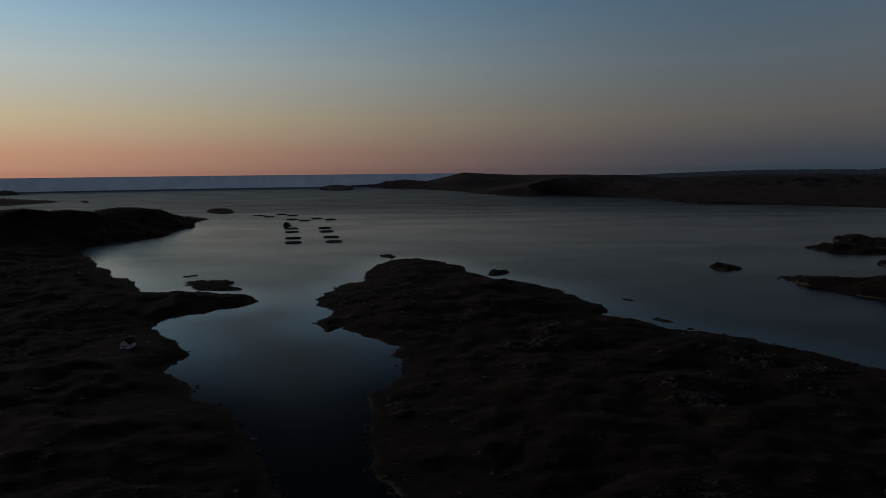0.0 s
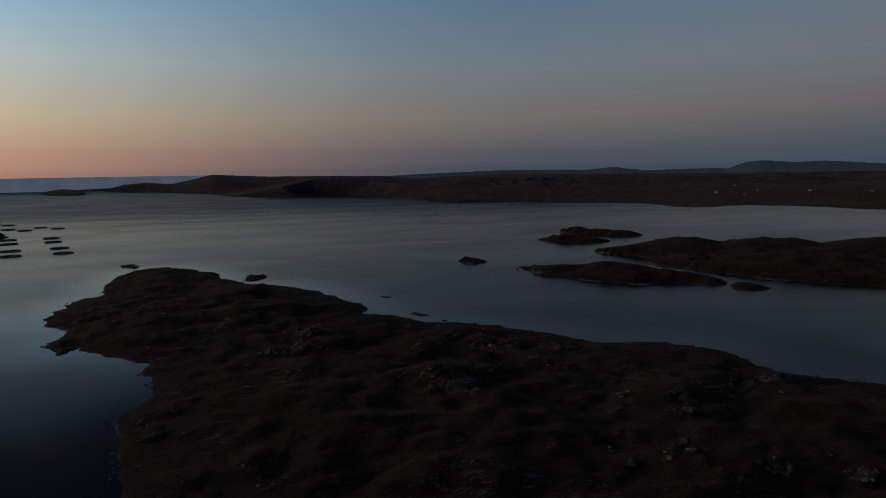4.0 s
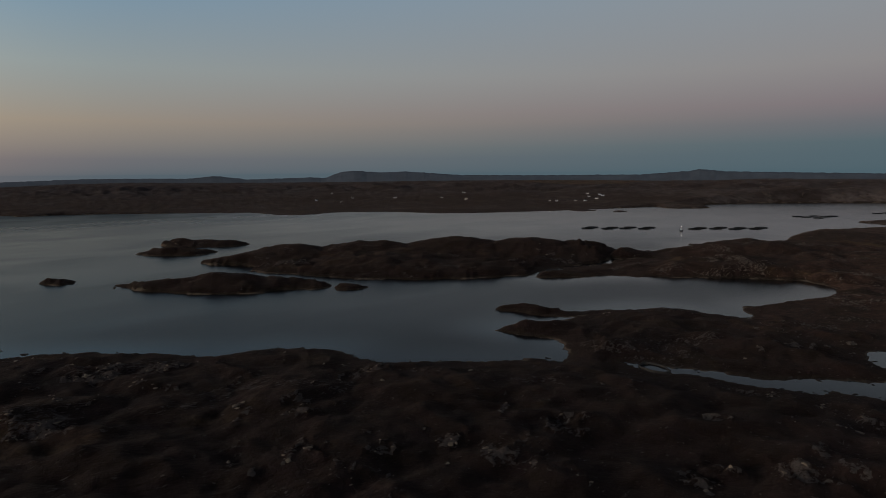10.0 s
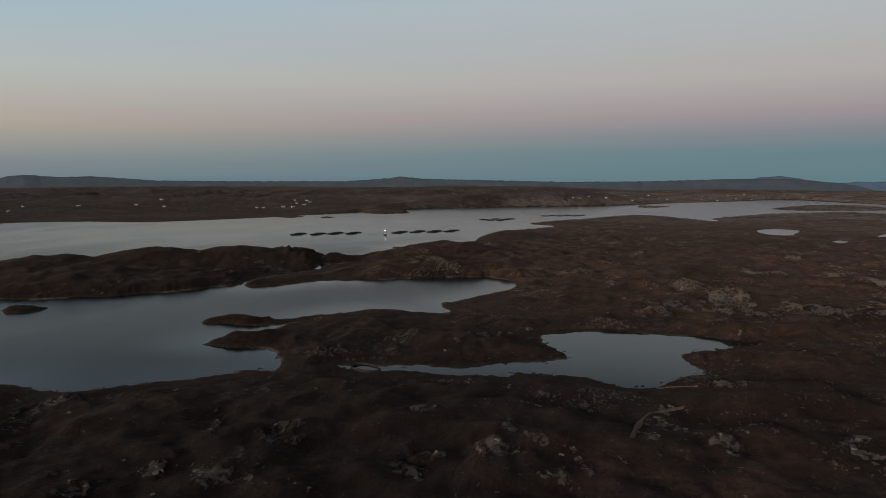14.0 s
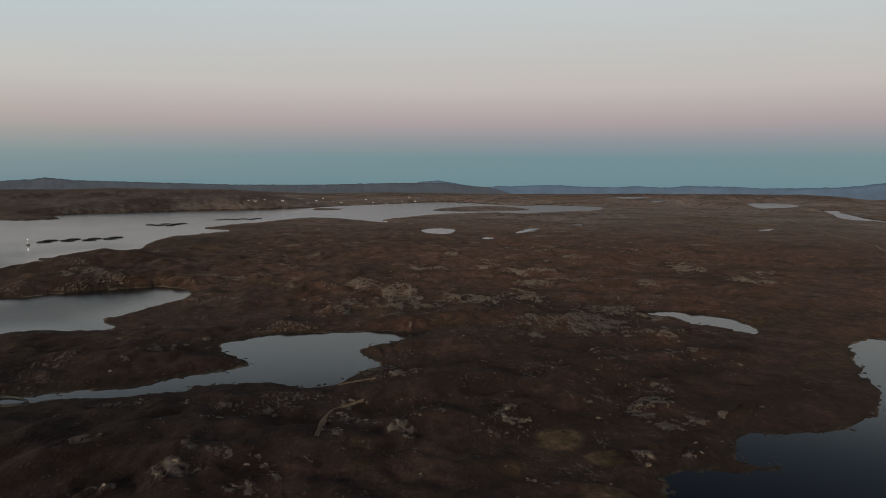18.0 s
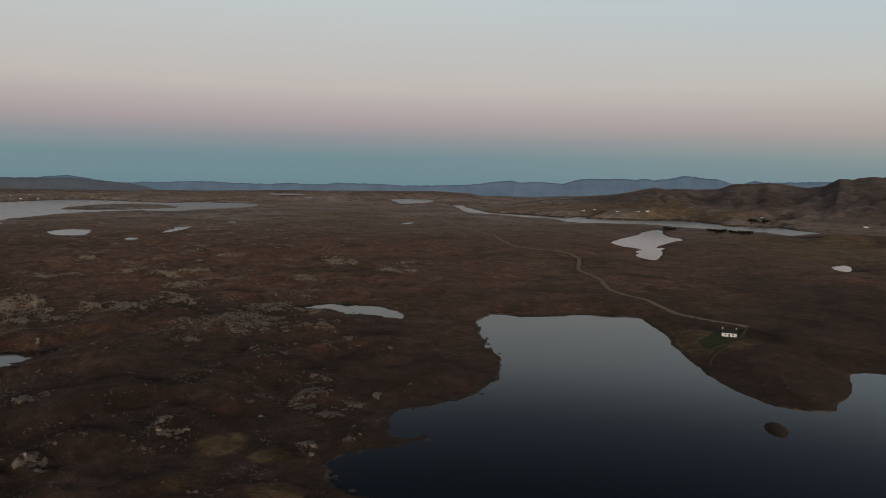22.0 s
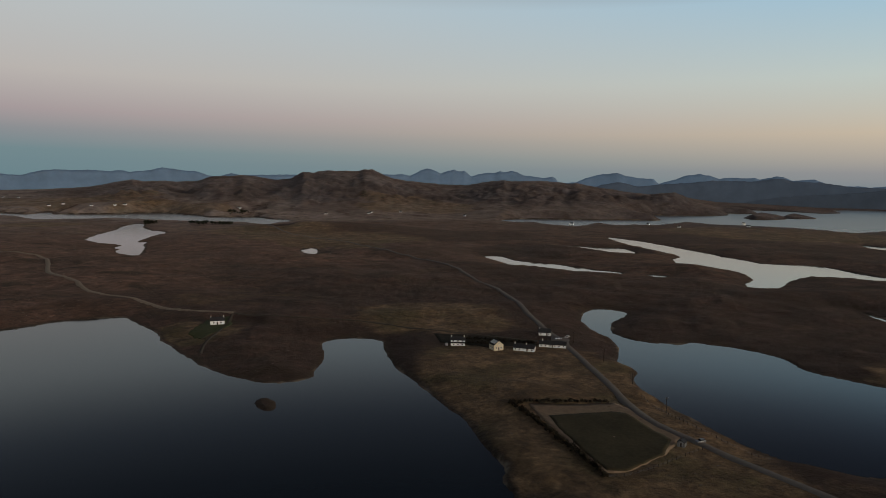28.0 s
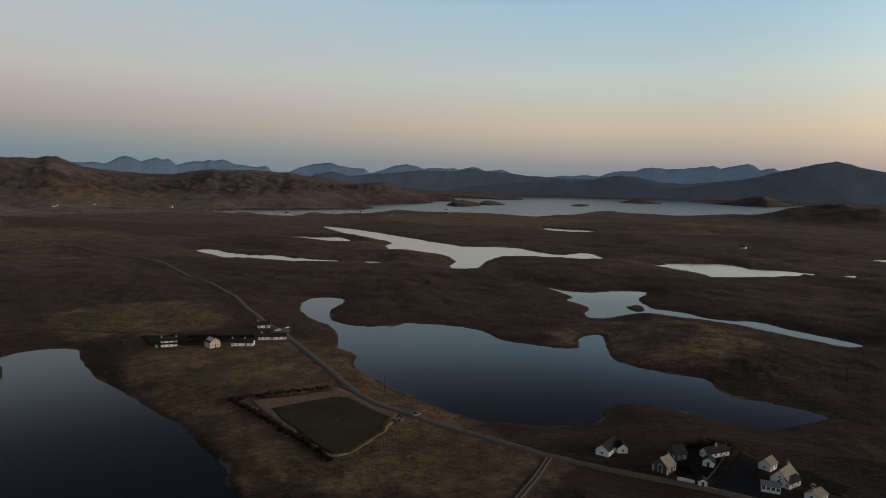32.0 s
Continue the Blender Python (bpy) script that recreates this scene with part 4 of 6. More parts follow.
def shore_distance(x, y):
    """Metres inland, negative on the water."""
    r = np.hypot(x, y)
    k = np.clip(r / 500, 0.6, 1.6)
    ragged = 0.35 + 0.65 * smooth(-146, -126, bearing_of(x, y))
    wx = x + k * (4.5 * fbm(x / 26, y / 26, 4) + 2.0 * perlin(x / 5, y / 5)) * ragged
    wy = y + k * (4.5 * fbm(x / 26 + 50, y / 26 - 31, 4) + 2.0 * perlin(x / 5 + 9, y / 5 + 4)) * ragged
    d = -inside_distance(wx, wy, SEA)
    d = np.where(d > 159, 160, d)
    for p in LOCHS:
        d = np.minimum(d, -inside_distance(wx, wy, p))
    for p in ISLANDS:
        q = np.array(p, float)
        if np.ptp(q, axis=0).max() < 90:
            q = q.mean(0) + (q - q.mean(0)) * 1.14
        d = np.maximum(d, inside_distance(wx, wy, q))
    return d


def pasture_zone(x, y):
    z, wander = 0 * x, fbm(x / 30, y / 30, 3)
    for px, py, reach in PASTURES:
        z = np.maximum(z, smooth(reach, reach * 0.7, np.hypot(x - px, y - py) + min(12, reach * 0.4) * wander))
    return z


def heather_zone(x, y):
    z, wander = 0 * x, fbm(x / 90 + 6, y / 90, 4)
    for px, py, reach in HEATHER:
        z = np.maximum(z, smooth(reach, reach * 0.75, np.hypot(x - px, y - py) + reach * 0.3 * wander))
    return z


def bare_rock(x, y, b, crag):
    """Where gneiss breaks through the heather: long low ribs in loose clusters, 0 to 1."""
    gather = fbm(x / 120 + 21, y / 120, 2) + 0.5 * fbm(x / 37, y / 37 + 13, 2)
    u, v = 0.88 * x + 0.48 * y, -0.48 * x + 0.88 * y
    ribs = fbm(u / 17, v / 7.5, 4) + 0.3 * fbm(x / 3.6, y / 3.6, 2)
    far = smooth(450, 900, np.hypot(x, y))
    ribs = ribs * (1 - 0.6 * far) + 0.75 * far * fbm(u / 42, v / 20 + 9, 4)
    field = ribs + 0.42 * gather + 0.72 * crag - 0.75 * smooth(-118, -138, b) - 0.5 * pasture_zone(x, y)
    return smooth(0.62, 1.02, field - 0.12 * smooth(400, 240, np.hypot(x, y)))


def ground_height(x, y, with_shore=False):
    x, y = np.asarray(x, float).ravel(), np.asarray(y, float).ravel()
    r, b, d = np.hypot(x, y), bearing_of(x, y), shore_distance(x, y)
    stony = 0.35 + 0.65 * smooth(-138, -118, b)
    rel = 7 + 6 * fbm(x / 230, y / 230, 3) + 5.6 * stony * np.abs(fbm(x / 80 + 5, y / 80, 3)) - 1.7 * stony + 1.3 * stony * fbm(x / 34, y / 34 + 7, 3)
    rel = np.maximum(rel, 1.2) * (1 - 0.3 * smooth(350, 200, r)) * (1 - 0.6 * smooth(1000, 1700, r))
    hills = 0 * x
    for hx, hy, across, deep, top in HILLS_WEST + HILLS_ISLES + HILLS_MOOR + HILLS_EAST:
        dist = math.hypot(hx, hy)
        ux, uy = hx / dist, hy / dist
        along, side_ = (x - hx) * ux + (y - hy) * uy, (y - hy) * ux - (x - hx) * uy
        bell = np.exp(-(along / deep) ** 2 - (side_ / across) ** 2)
        hills = np.maximum(hills, max(top - 2.0, 2.0) * bell)
    fore_d = shore_distance(x * (1 - 26 / (r + 1)), y * (1 - 26 / (r + 1)))
    bluff = smooth(4, 16, d - fore_d) * smooth(330, 420, r) * smooth(2200, 1800, r) * (0.3 + 0.7 * smooth(-142, -120, b)) * smooth(12, 20, -b) * (d < 158)
    h = np.maximum(rel * (1 - np.exp(-np.maximum(d, 0) / (45 - 31 * bluff))), hills) + 0.25 * np.minimum(hills, rel)
    rough_ = fbm(x / 400 + 3, y / 400, 5)
    for crest, near, top in ((FAR_SHORE_HEAD, 3500, 4400), (FAR_SHORE_WEST, 2000, 3300), (FAR_SHORE_EAST, 3300, 4500), (DARK_HILLS, 1900, 3300)):
        rise = smooth(near, top, r) * (0.93 + 0.1 * rough_ * smooth(top, near, r)) + 0.0
        wob = 1 + 0.02 * fbm(x / 160, y / 160, 4)
        h = np.maximum(h, skyline(b, crest, 9.0) * wob * np.where(r > top, 1 - 0.25 * smooth(top, top + 500, r), rise))
    h = h + smooth(25, 70, h) * smooth(1500, 2000, r) * (24 * np.abs(fbm(x / 230, y / 230, 5)) + 12 * np.abs(fbm(x / 85, y / 85, 3)) - 17) * smooth(3300, 2900, r)
    h = h + smooth(12, 40, h) * smooth(1300, 1800, r) * (8 * np.abs(fbm(x / 85 + 11, y / 85, 4)) - 2.5) * smooth(3600, 3200, r) * (0.25 + 0.75 * smooth(-120, -140, b))
    h = h + np.minimum(np.maximum(d, 0) / 20, 1) * (1.5 * stony * fbm(x / 21, y / 21, 2) + 0.35 * perlin(x / 6, y / 6))
    crag = 0.5 * smooth(0.3, 0.65, fbm(x / 60 + 40, y / 60, 3))
    jag = 9 * fbm(x / 16, y / 16, 3)
    for ox, oy, reach in OUTCROPS:
        crag = np.maximum(crag, 1.3 * smooth(reach * 1.5, reach * 0.4, np.hypot(x - ox, y - oy) + jag))
    crag = crag * np.maximum(d, 0).clip(0, 12) / 12
    h = h + crag * (1.6 * np.abs(fbm(x / 9, y / 14, 3)))
    bare = bare_rock(x, y, b, crag) * np.clip(d / 8, 0, 1)
    h = h + bare * (0.6 + 1.0 * np.abs(fbm(x / 7, y / 7, 2))) * np.clip(r / 600, 0.4, 1.6)
    # a low rocky lip along the water
    h = np.maximum(h, np.clip(0.5 + 1.3 * fbm(x / 23, y / 23 + 4, 3), 0.1, 1.9) * smooth(0, 2.6, d) * np.where(r > 640, 1.3, 0.75))
    for px, py, reach, level in PADS:
        w = smooth(reach, reach * 0.6, np.hypot(x - px, y - py))
        h = h * (1 - w) + (level + 0.06 * perlin(x / 9, y / 9)) * w
    slope = np.where(r > 1400, 0.5, np.where(r > 640, 0.34, 0.24)) + 0.38 * bluff
    h = np.where(d > 158, h, np.minimum(h, slope * np.maximum(d, 0) + 0.25 + 1.4 * smooth(0, 2.6, d) + 40 * smooth(110, 158, d)))
    h = np.maximum(h, 0.25 + 0.04 * np.minimum(d, 30))
    h = np.where(d < 0, np.maximum(0.12 * d, -3) - 0.15, h)
    for level, outline in HIGH_LOCHS:
        e = -inside_distance(x, y, outline)
        q = np.array(outline, float)
        qb, qr = bearing_of(*q.T), np.hypot(*q.T).min()
        fore = smooth(qb.min() - 1.5, qb.min(), b) * smooth(-qb.max() - 1.5, -qb.max(), -b) * smooth(1500, 1900, r) * (r < qr + 20)
        h = h - fore * np.maximum(h - (110 - (110 - level) * np.minimum(r, qr) / qr - 1.5), 0)
        h = np.where(e < 159, np.where(e < 0, level - 2.0, np.where(fore > 0.5, np.minimum(h, level + 0.3), np.minimum(np.maximum(h, level + 0.02 * e), level + 0.2 + 0.25 * e))), h)
    return (h, d, crag, bare) if with_shore else h


def mesh_object(name, verts, faces, mat, smooth_shade=True):
    me = bpy.data.meshes.new(name)
    verts, faces = np.asarray(verts, np.float32), np.asarray(faces, np.int32)
    n, k = faces.shape
    me.vertices.add(len(verts))
    me.vertices.foreach_set("co", verts.ravel())
    me.loops.add(n * k)
    me.loops.foreach_set("vertex_index", faces.ravel())
    me.polygons.add(n)
    me.polygons.foreach_set("loop_start", np.arange(n, dtype=np.int32) * k)
    me.polygons.foreach_set("use_smooth", np.full(n, smooth_shade))
    me.update(calc_edges=True)
    me.materials.append(mat)
    return new(name, me)


def ring_faces(rows, cols, closed):
    i, j = np.meshgrid(np.arange(rows - 1), np.arange(cols if closed else cols - 1), indexing="ij")
    k = (j + 1) % cols
    return np.stack([i * cols + j, (i + 1) * cols + j, (i + 1) * cols + k, i * cols + k], -1).reshape(-1, 4)


# ---- the ground: one sheet out to the horizon ----
bear = np.concatenate([np.arange(36, -230, -0.14), np.arange(-230, -324, -2.0)])
radii = np.concatenate([[0.0, 40, 80, 110, 130, 150, 165, 180], 190 * np.exp(np.arange(0, math.log(1100 / 190), 0.0066)),
                        1100 * np.exp(np.arange(0, math.log(4900 / 1100), 0.0095)), [4930]])
RR, BB = np.meshgrid(radii, np.radians(bear), indexing="ij")
GX, GY = (-np.sin(BB) * RR).ravel(), (np.cos(BB) * RR).ravel()
GZ, GD, GC, GROCK = ground_height(GX, GY, True)
GB = bearing_of(GX, GY) + 8 * fbm(GX / 300, GY / 300, 3)
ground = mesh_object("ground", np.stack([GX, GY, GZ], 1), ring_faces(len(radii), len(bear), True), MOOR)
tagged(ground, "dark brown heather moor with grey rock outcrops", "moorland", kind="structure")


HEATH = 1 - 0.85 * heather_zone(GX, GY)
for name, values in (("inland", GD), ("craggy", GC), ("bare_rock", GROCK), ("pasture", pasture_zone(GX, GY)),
                     ("slate_tint", np.maximum(smooth(22, 52, GZ), smooth(-180, -190, GB)) * smooth(1600, 2000, np.hypot(GX, GY))),
                     # share of the haze-greyed upland colour, growing with distance and height
                     ("hazy_upland", HEATH * (1 - 0.55 * smooth(-152, -172, GB) * smooth(2100, 1700, np.hypot(GX, GY))) * np.maximum(0.8 * smooth(1200, 2400, np.hypot(GX, GY)), smooth(1500, 2100, np.hypot(GX, GY)) * np.maximum(smooth(20, 50, GZ), smooth(-95, -80, GB))) * (1 - 0.6 * pasture_zone(GX, GY))),
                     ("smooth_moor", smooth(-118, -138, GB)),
                     # rust-brown by bearing and distance; low values also pick the shaded stone
                     ("rusty_lit", HEATH * smooth(-58, -106, GB) * (1 - 0.5 * smooth(-150, -176, GB)) * (1 - 0.6 * smooth(-140, -158, GB) * smooth(1000, 700, np.hypot(GX, GY))) * (0.26 + 0.74 * smooth(320, 900, np.hypot(GX, GY))))):
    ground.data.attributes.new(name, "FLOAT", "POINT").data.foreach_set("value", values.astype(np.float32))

# ---- water ----
wb = np.radians(np.arange(0, 360, 2.0))
wr = np.concatenate([[0.0], 60 * np.exp(np.linspace(0, math.log(4930 / 60), 120))])
WR, WB = np.meshgrid(wr, wb, indexing="ij")
water = mesh_object("water", np.stack([(-np.sin(WB) * WR).ravel(), (np.cos(WB) * WR).ravel(), 0 * WR.ravel()], 1), ring_faces(len(wr), len(wb), True), WATER)
WX, WY = (-np.sin(WB) * WR).ravel(), (np.cos(WB) * WR).ravel()
sea_side = smooth(-128, -116, bearing_of(WX, WY)) * (1 - 0.6 * smooth(1000, 1900, WR.ravel()) * smooth(-25, -60, bearing_of(WX, WY)))
open_sea = sea_side * (0.9 * smooth(1300, 2300, WR.ravel()) + np.maximum(smooth(900, 1600, WR.ravel()), smooth(-20, 60, inside_distance(WX, WY, SEA))))
water.data.attributes.new("open_sea", "FLOAT", "POINT").data.foreach_set("value", open_sea.astype(np.float32))
ruffled = np.maximum(smooth(620, 1050, WR.ravel()) * smooth(-145, -165, bearing_of(WX, WY)), smooth(1000, 1900, WR.ravel())) * smooth(-25, -60, bearing_of(WX, WY))
ruffled = ruffled + 1.6 * smooth(1800, 2400, WR.ravel()) * smooth(-150, -165, bearing_of(WX, WY))
windy = np.maximum(smooth(1350, 1900, WR.ravel()) * smooth(-95, -112, bearing_of(WX, WY)), 0.0)
water.data.attributes.new("windy", "FLOAT", "POINT").data.foreach_set("value", windy.astype(np.float32))
water.data.attributes.new("ruffled", "FLOAT", "POINT").data.foreach_set("value", ruffled.astype(np.float32))
tagged(water, "calm dark sea and loch water mirroring the dusk sky", "water", kind="structure")
for level, outline in HIGH_LOCHS:
    p = np.array(outline, float)
    p = p.mean(0) + (p - p.mean(0)) * 1.12
    lake = mesh_object("water_upland", [(x, y, level) for x, y in p], [list(range(len(p)))], WATER)
    for name in ("ruffled", "windy"):
        lake.data.attributes.new(name, "FLOAT", "POINT").data.foreach_set("value", np.full(len(p), 1.0, np.float32))
    tagged(lake, "pale upland loch far across the moor", "water", kind="structure")


# ---- distance ----
def ridge(name, crest, seen, dist, deep, mat, label):
    """A far range: slopes up to an uneven crest and down behind it; its crest heights hold at the distance seen."""
    b = np.array(sorted(crest, reverse=True))
    az = np.arange(b[0, 0] + 5, b[-1, 0] - 5, -0.08)
    top = (110 + (skyline(az, crest, 5.0) - 110) * dist / seen).clip(-4) + 2.5 * fbm(az * 2.2, az * 0 + dist, 5)
    rows = []
    for f in np.linspace(0, 1.3, 14):
        up = np.where(f <= 1, f ** 1.25, 1 - (f - 1) * 1.2)
        rr = dist + deep * (f - 1) + deep * 0.08 * fbm(az * 0.4, az * 0 + f * 2, 2)
        zz = top * up * (1 + (0.16 * fbm(az * 0.9 + f, az * 0 + f * 3, 4) * (1 - f) if f < 1 else 0)) - 3 * (f == 0)
        rows.append(np.stack([-np.sin(np.radians(az)) * rr, np.cos(np.radians(az)) * rr, zz], 1))
    ob = mesh_object(name, np.concatenate(rows), ring_faces(len(rows), len(az), False), mat)
    return tagged(ob, label, "hills", kind="structure")


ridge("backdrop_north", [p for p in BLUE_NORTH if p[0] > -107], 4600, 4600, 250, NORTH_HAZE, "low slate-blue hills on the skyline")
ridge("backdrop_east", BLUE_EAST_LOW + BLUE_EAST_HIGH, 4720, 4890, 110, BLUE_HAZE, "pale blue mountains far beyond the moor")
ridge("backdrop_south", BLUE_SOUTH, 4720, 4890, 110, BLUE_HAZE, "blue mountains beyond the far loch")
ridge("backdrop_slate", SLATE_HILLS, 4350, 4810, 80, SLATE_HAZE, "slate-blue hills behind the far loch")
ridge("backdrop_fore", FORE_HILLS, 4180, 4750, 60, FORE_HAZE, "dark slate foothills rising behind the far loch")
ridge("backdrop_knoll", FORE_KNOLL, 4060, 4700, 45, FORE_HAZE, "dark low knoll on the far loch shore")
# upright strip with haze glow painted in, standing for the sea further out
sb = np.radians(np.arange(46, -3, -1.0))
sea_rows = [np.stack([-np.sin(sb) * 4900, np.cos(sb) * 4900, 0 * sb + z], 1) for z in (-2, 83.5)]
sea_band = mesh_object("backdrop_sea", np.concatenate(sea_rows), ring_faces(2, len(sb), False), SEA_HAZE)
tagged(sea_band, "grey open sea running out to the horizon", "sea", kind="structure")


# ---- paint and stuff for the things ----
WHITE = plain("white_render", (0.84, 0.86, 0.87), 0.85, 0.08, 0.8)
CREAM = plain("cream_render", (0.62, 0.55, 0.40), 0.85, 0.08, 0.8)
RUBBLE = plain("dark_stone_wall", (0.10, 0.09, 0.08), 0.9, 0.4, 2.5, bumpy=0.5)
SLATE = plain("slate_roof", (0.040, 0.040, 0.044), 0.85, 0.25, 1.5, bumpy=0.3)
PALE_SLATE = plain("weathered_tile_roof", (0.30, 0.27, 0.23), 0.8, 0.2, 1.5, bumpy=0.3)
LEAD = plain("grey_green_sheet_roof", (0.22, 0.26, 0.25), 0.6, 0.12, 1.0)
PANE = plain("window_glass", (0.015, 0.018, 0.022), 0.05, 0.1, 1.0)
TRIM = plain("white_paint", (0.75, 0.75, 0.73), 0.5, 0.05, 2.0)
DOOR = plain("dark_door_paint", (0.05, 0.035, 0.03), 0.5, 0.1, 2.0)
CHIMNEY = plain("chimney_render", (0.5, 0.48, 0.44), 0.9, 0.15, 2.0)
CLAY = plain("clay_pot", (0.28, 0.12, 0.06), 0.8, 0.15, 4.0)
TARMAC = plain("tarmac", (0.19, 0.168, 0.150), 0.9, 0.2, 0.6)
GRAVEL = plain("stony_track", (0.34, 0.275, 0.21), 0.95, 0.3, 0.5)
STONY_EARTH = plain("dark_earth_track", (0.10, 0.083, 0.064), 0.95, 0.35, 0.5)
CAR_PARK_TAR = plain("dark_car_park_tar", (0.028, 0.027, 0.029), 0.9, 0.2, 0.4)
GARDEN = plain("dark_rough_garden", (0.040, 0.034, 0.024), 0.95, 0.5, 0.25, bumpy=0.7)
GARDEN_DARK = plain("dark_planted_soil", (0.018, 0.016, 0.013), 0.95, 0.5, 0.25, bumpy=0.7)
TURF = plain("mown_turf", (0.080, 0.066, 0.036), 0.95, 0.4, 0.07)
LAWN_GRASS = plain("lawn_grass", (0.085, 0.092, 0.042), 0.95, 0.35, 0.25)
STRAW = plain("bleached_grass", (0.30, 0.215, 0.145), 0.95, 0.3, 0.3, bumpy=0.6)
SCRUB = plain("gorse_scrub", (0.036, 0.030, 0.021), 0.95, 0.4, 0.8)
LEAF = plain("dark_conifer", (0.030, 0.034, 0.021), 0.9, 0.35, 0.5)
BARK = plain("bark", (0.06, 0.045, 0.03), 0.9, 0.2, 3.0)
WOOD = plain("tarred_timber", (0.05, 0.04, 0.032), 0.85, 0.2, 3.0)
RUBBER = plain("black_plastic_pipe", (0.018, 0.018, 0.02), 0.45, 0.15, 1.0)
NETTING = plain("dark_netting", (0.03, 0.032, 0.034), 0.9, 0.2, 2.0)
STEEL = plain("galvanised_steel", (0.32, 0.33, 0.34), 0.45, 0.15, 2.0, metal=0.8)
HULL = plain("dark_hull_paint", (0.03, 0.045, 0.06), 0.4, 0.15, 1.0)
CAR_WHITE = plain("white_car_paint", (0.7, 0.7, 0.7), 0.25, 0.03, 1.0)
CAR_GREY = plain("silver_car_paint", (0.32, 0.34, 0.36), 0.25, 0.03, 1.0)
TYRE = plain("tyre_rubber", (0.02, 0.02, 0.02), 0.8, 0.1, 4.0)
WET_STONE = plain("weedy_stone", (0.055, 0.045, 0.034), 0.6, 0.5, 0.6, bumpy=0.5)
STONE = plain("lichened_gneiss", (0.33, 0.275, 0.21), 0.9, 0.5, 0.5, bumpy=0.6)
LAMP_GLOW = bpy.data.materials.new("deck_lamp")
LAMP_GLOW.use_nodes = True
LAMP_GLOW.node_tree.nodes["Principled BSDF"].inputs["Emission Color"].default_value = (1.0, 0.93, 0.8, 1)
LAMP_GLOW.node_tree.nodes["Principled BSDF"].inputs["Emission Strength"].default_value = 12.0


# ---- small builders ----
def box(bm, lo, hi):
    v = [bm.verts.new((x, y, z)) for z in (lo[2], hi[2]) for x, y in ((lo[0], lo[1]), (hi[0], lo[1]), (hi[0], hi[1]), (lo[0], hi[1]))]
    for f in ((3, 2, 1, 0), (4, 5, 6, 7), (0, 1, 5, 4), (1, 2, 6, 5), (2, 3, 7, 6), (3, 0, 4, 7)):
        bm.faces.new([v[i] for i in f])
    return v


def prism(bm, outline, a, b, axis):
    """An outline in two axes, pushed along the third from a to b."""
    def put(p, w):
        return {"y": (p[0], w, p[1]), "x": (w, p[0], p[1]), "z": (p[0], p[1], w)}[axis]
    lo = [bm.verts.new(put(p, a)) for p in outline]
    hi = [bm.verts.new(put(p, b)) for p in outline]
    bm.faces.new(lo[::-1])
    bm.faces.new(hi)
    n = len(outline)
    for i in range(n):
        bm.faces.new((lo[i], lo[(i + 1) % n], hi[(i + 1) % n], hi[i]))


def tube(bm, path, radius, sides=6, closed=False):
    """A pipe along a path."""
    rings, n = [], len(path)
    for i, p in enumerate(path):
        p = Vector(p)
        a, c = Vector(path[(i - 1) % n if closed else max(i - 1, 0)]), Vector(path[(i + 1) % n if closed else min(i + 1, n - 1)])
        d = (c - a).normalized()
        u = d.orthogonal().normalized() if abs(d.z) > 0.9 else d.cross(Vector((0, 0, 1))).normalized()
        v = u.cross(d)
        rings.append([bm.verts.new(p + radius * (math.cos(k) * u + math.sin(k) * v)) for k in np.linspace(0, 2 * math.pi, sides, endpoint=False)])
    for i in range(n if closed else n - 1):
        r, s = rings[i], rings[(i + 1) % n]
        for k in range(sides):
            bm.faces.new((r[k], r[(k + 1) % sides], s[(k + 1) % sides], s[k]))
    if not closed:
        bm.faces.new(rings[0][::-1])
        bm.faces.new(rings[-1])


def part(name, bm, mat, parent=None, label="", soft=False):
    bmesh.ops.recalc_face_normals(bm, faces=bm.faces[:])
    me = bpy.data.meshes.new(name)
    bm.to_mesh(me)
    bm.free()
    me.materials.append(mat)
    if soft:
        me.polygons.foreach_set("use_smooth", [True] * len(me.polygons))
    ob = new(name, me)
    ob.parent = parent
    return tagged(ob, label)


def thing(name, label, category, m=None, group=""):
    ob = new(name)
    if m is not None:
        ob.matrix_world = m
        ob.matrix_basis = m
    return tagged(ob, label, category, group)


def height_at(x, y):
    return float(ground_height([x], [y])[0])


# ---- roads ----
def resample(points, step):
    p = np.array(points, float)
    for _ in range(2):
        q = p[1:] * 0.25 + p[:-1] * 0.75
        s = p[1:] * 0.75 + p[:-1] * 0.25
        p = np.concatenate([p[:1], np.stack([q, s], 1).reshape(-1, 2), p[-1:]])
    seg = np.r_[0, np.cumsum(np.hypot(*np.diff(p, axis=0).T))]
    at_ = np.arange(0, seg[-1], step)
    return np.stack([np.interp(at_, seg, p[:, 0]), np.interp(at_, seg, p[:, 1])], 1)


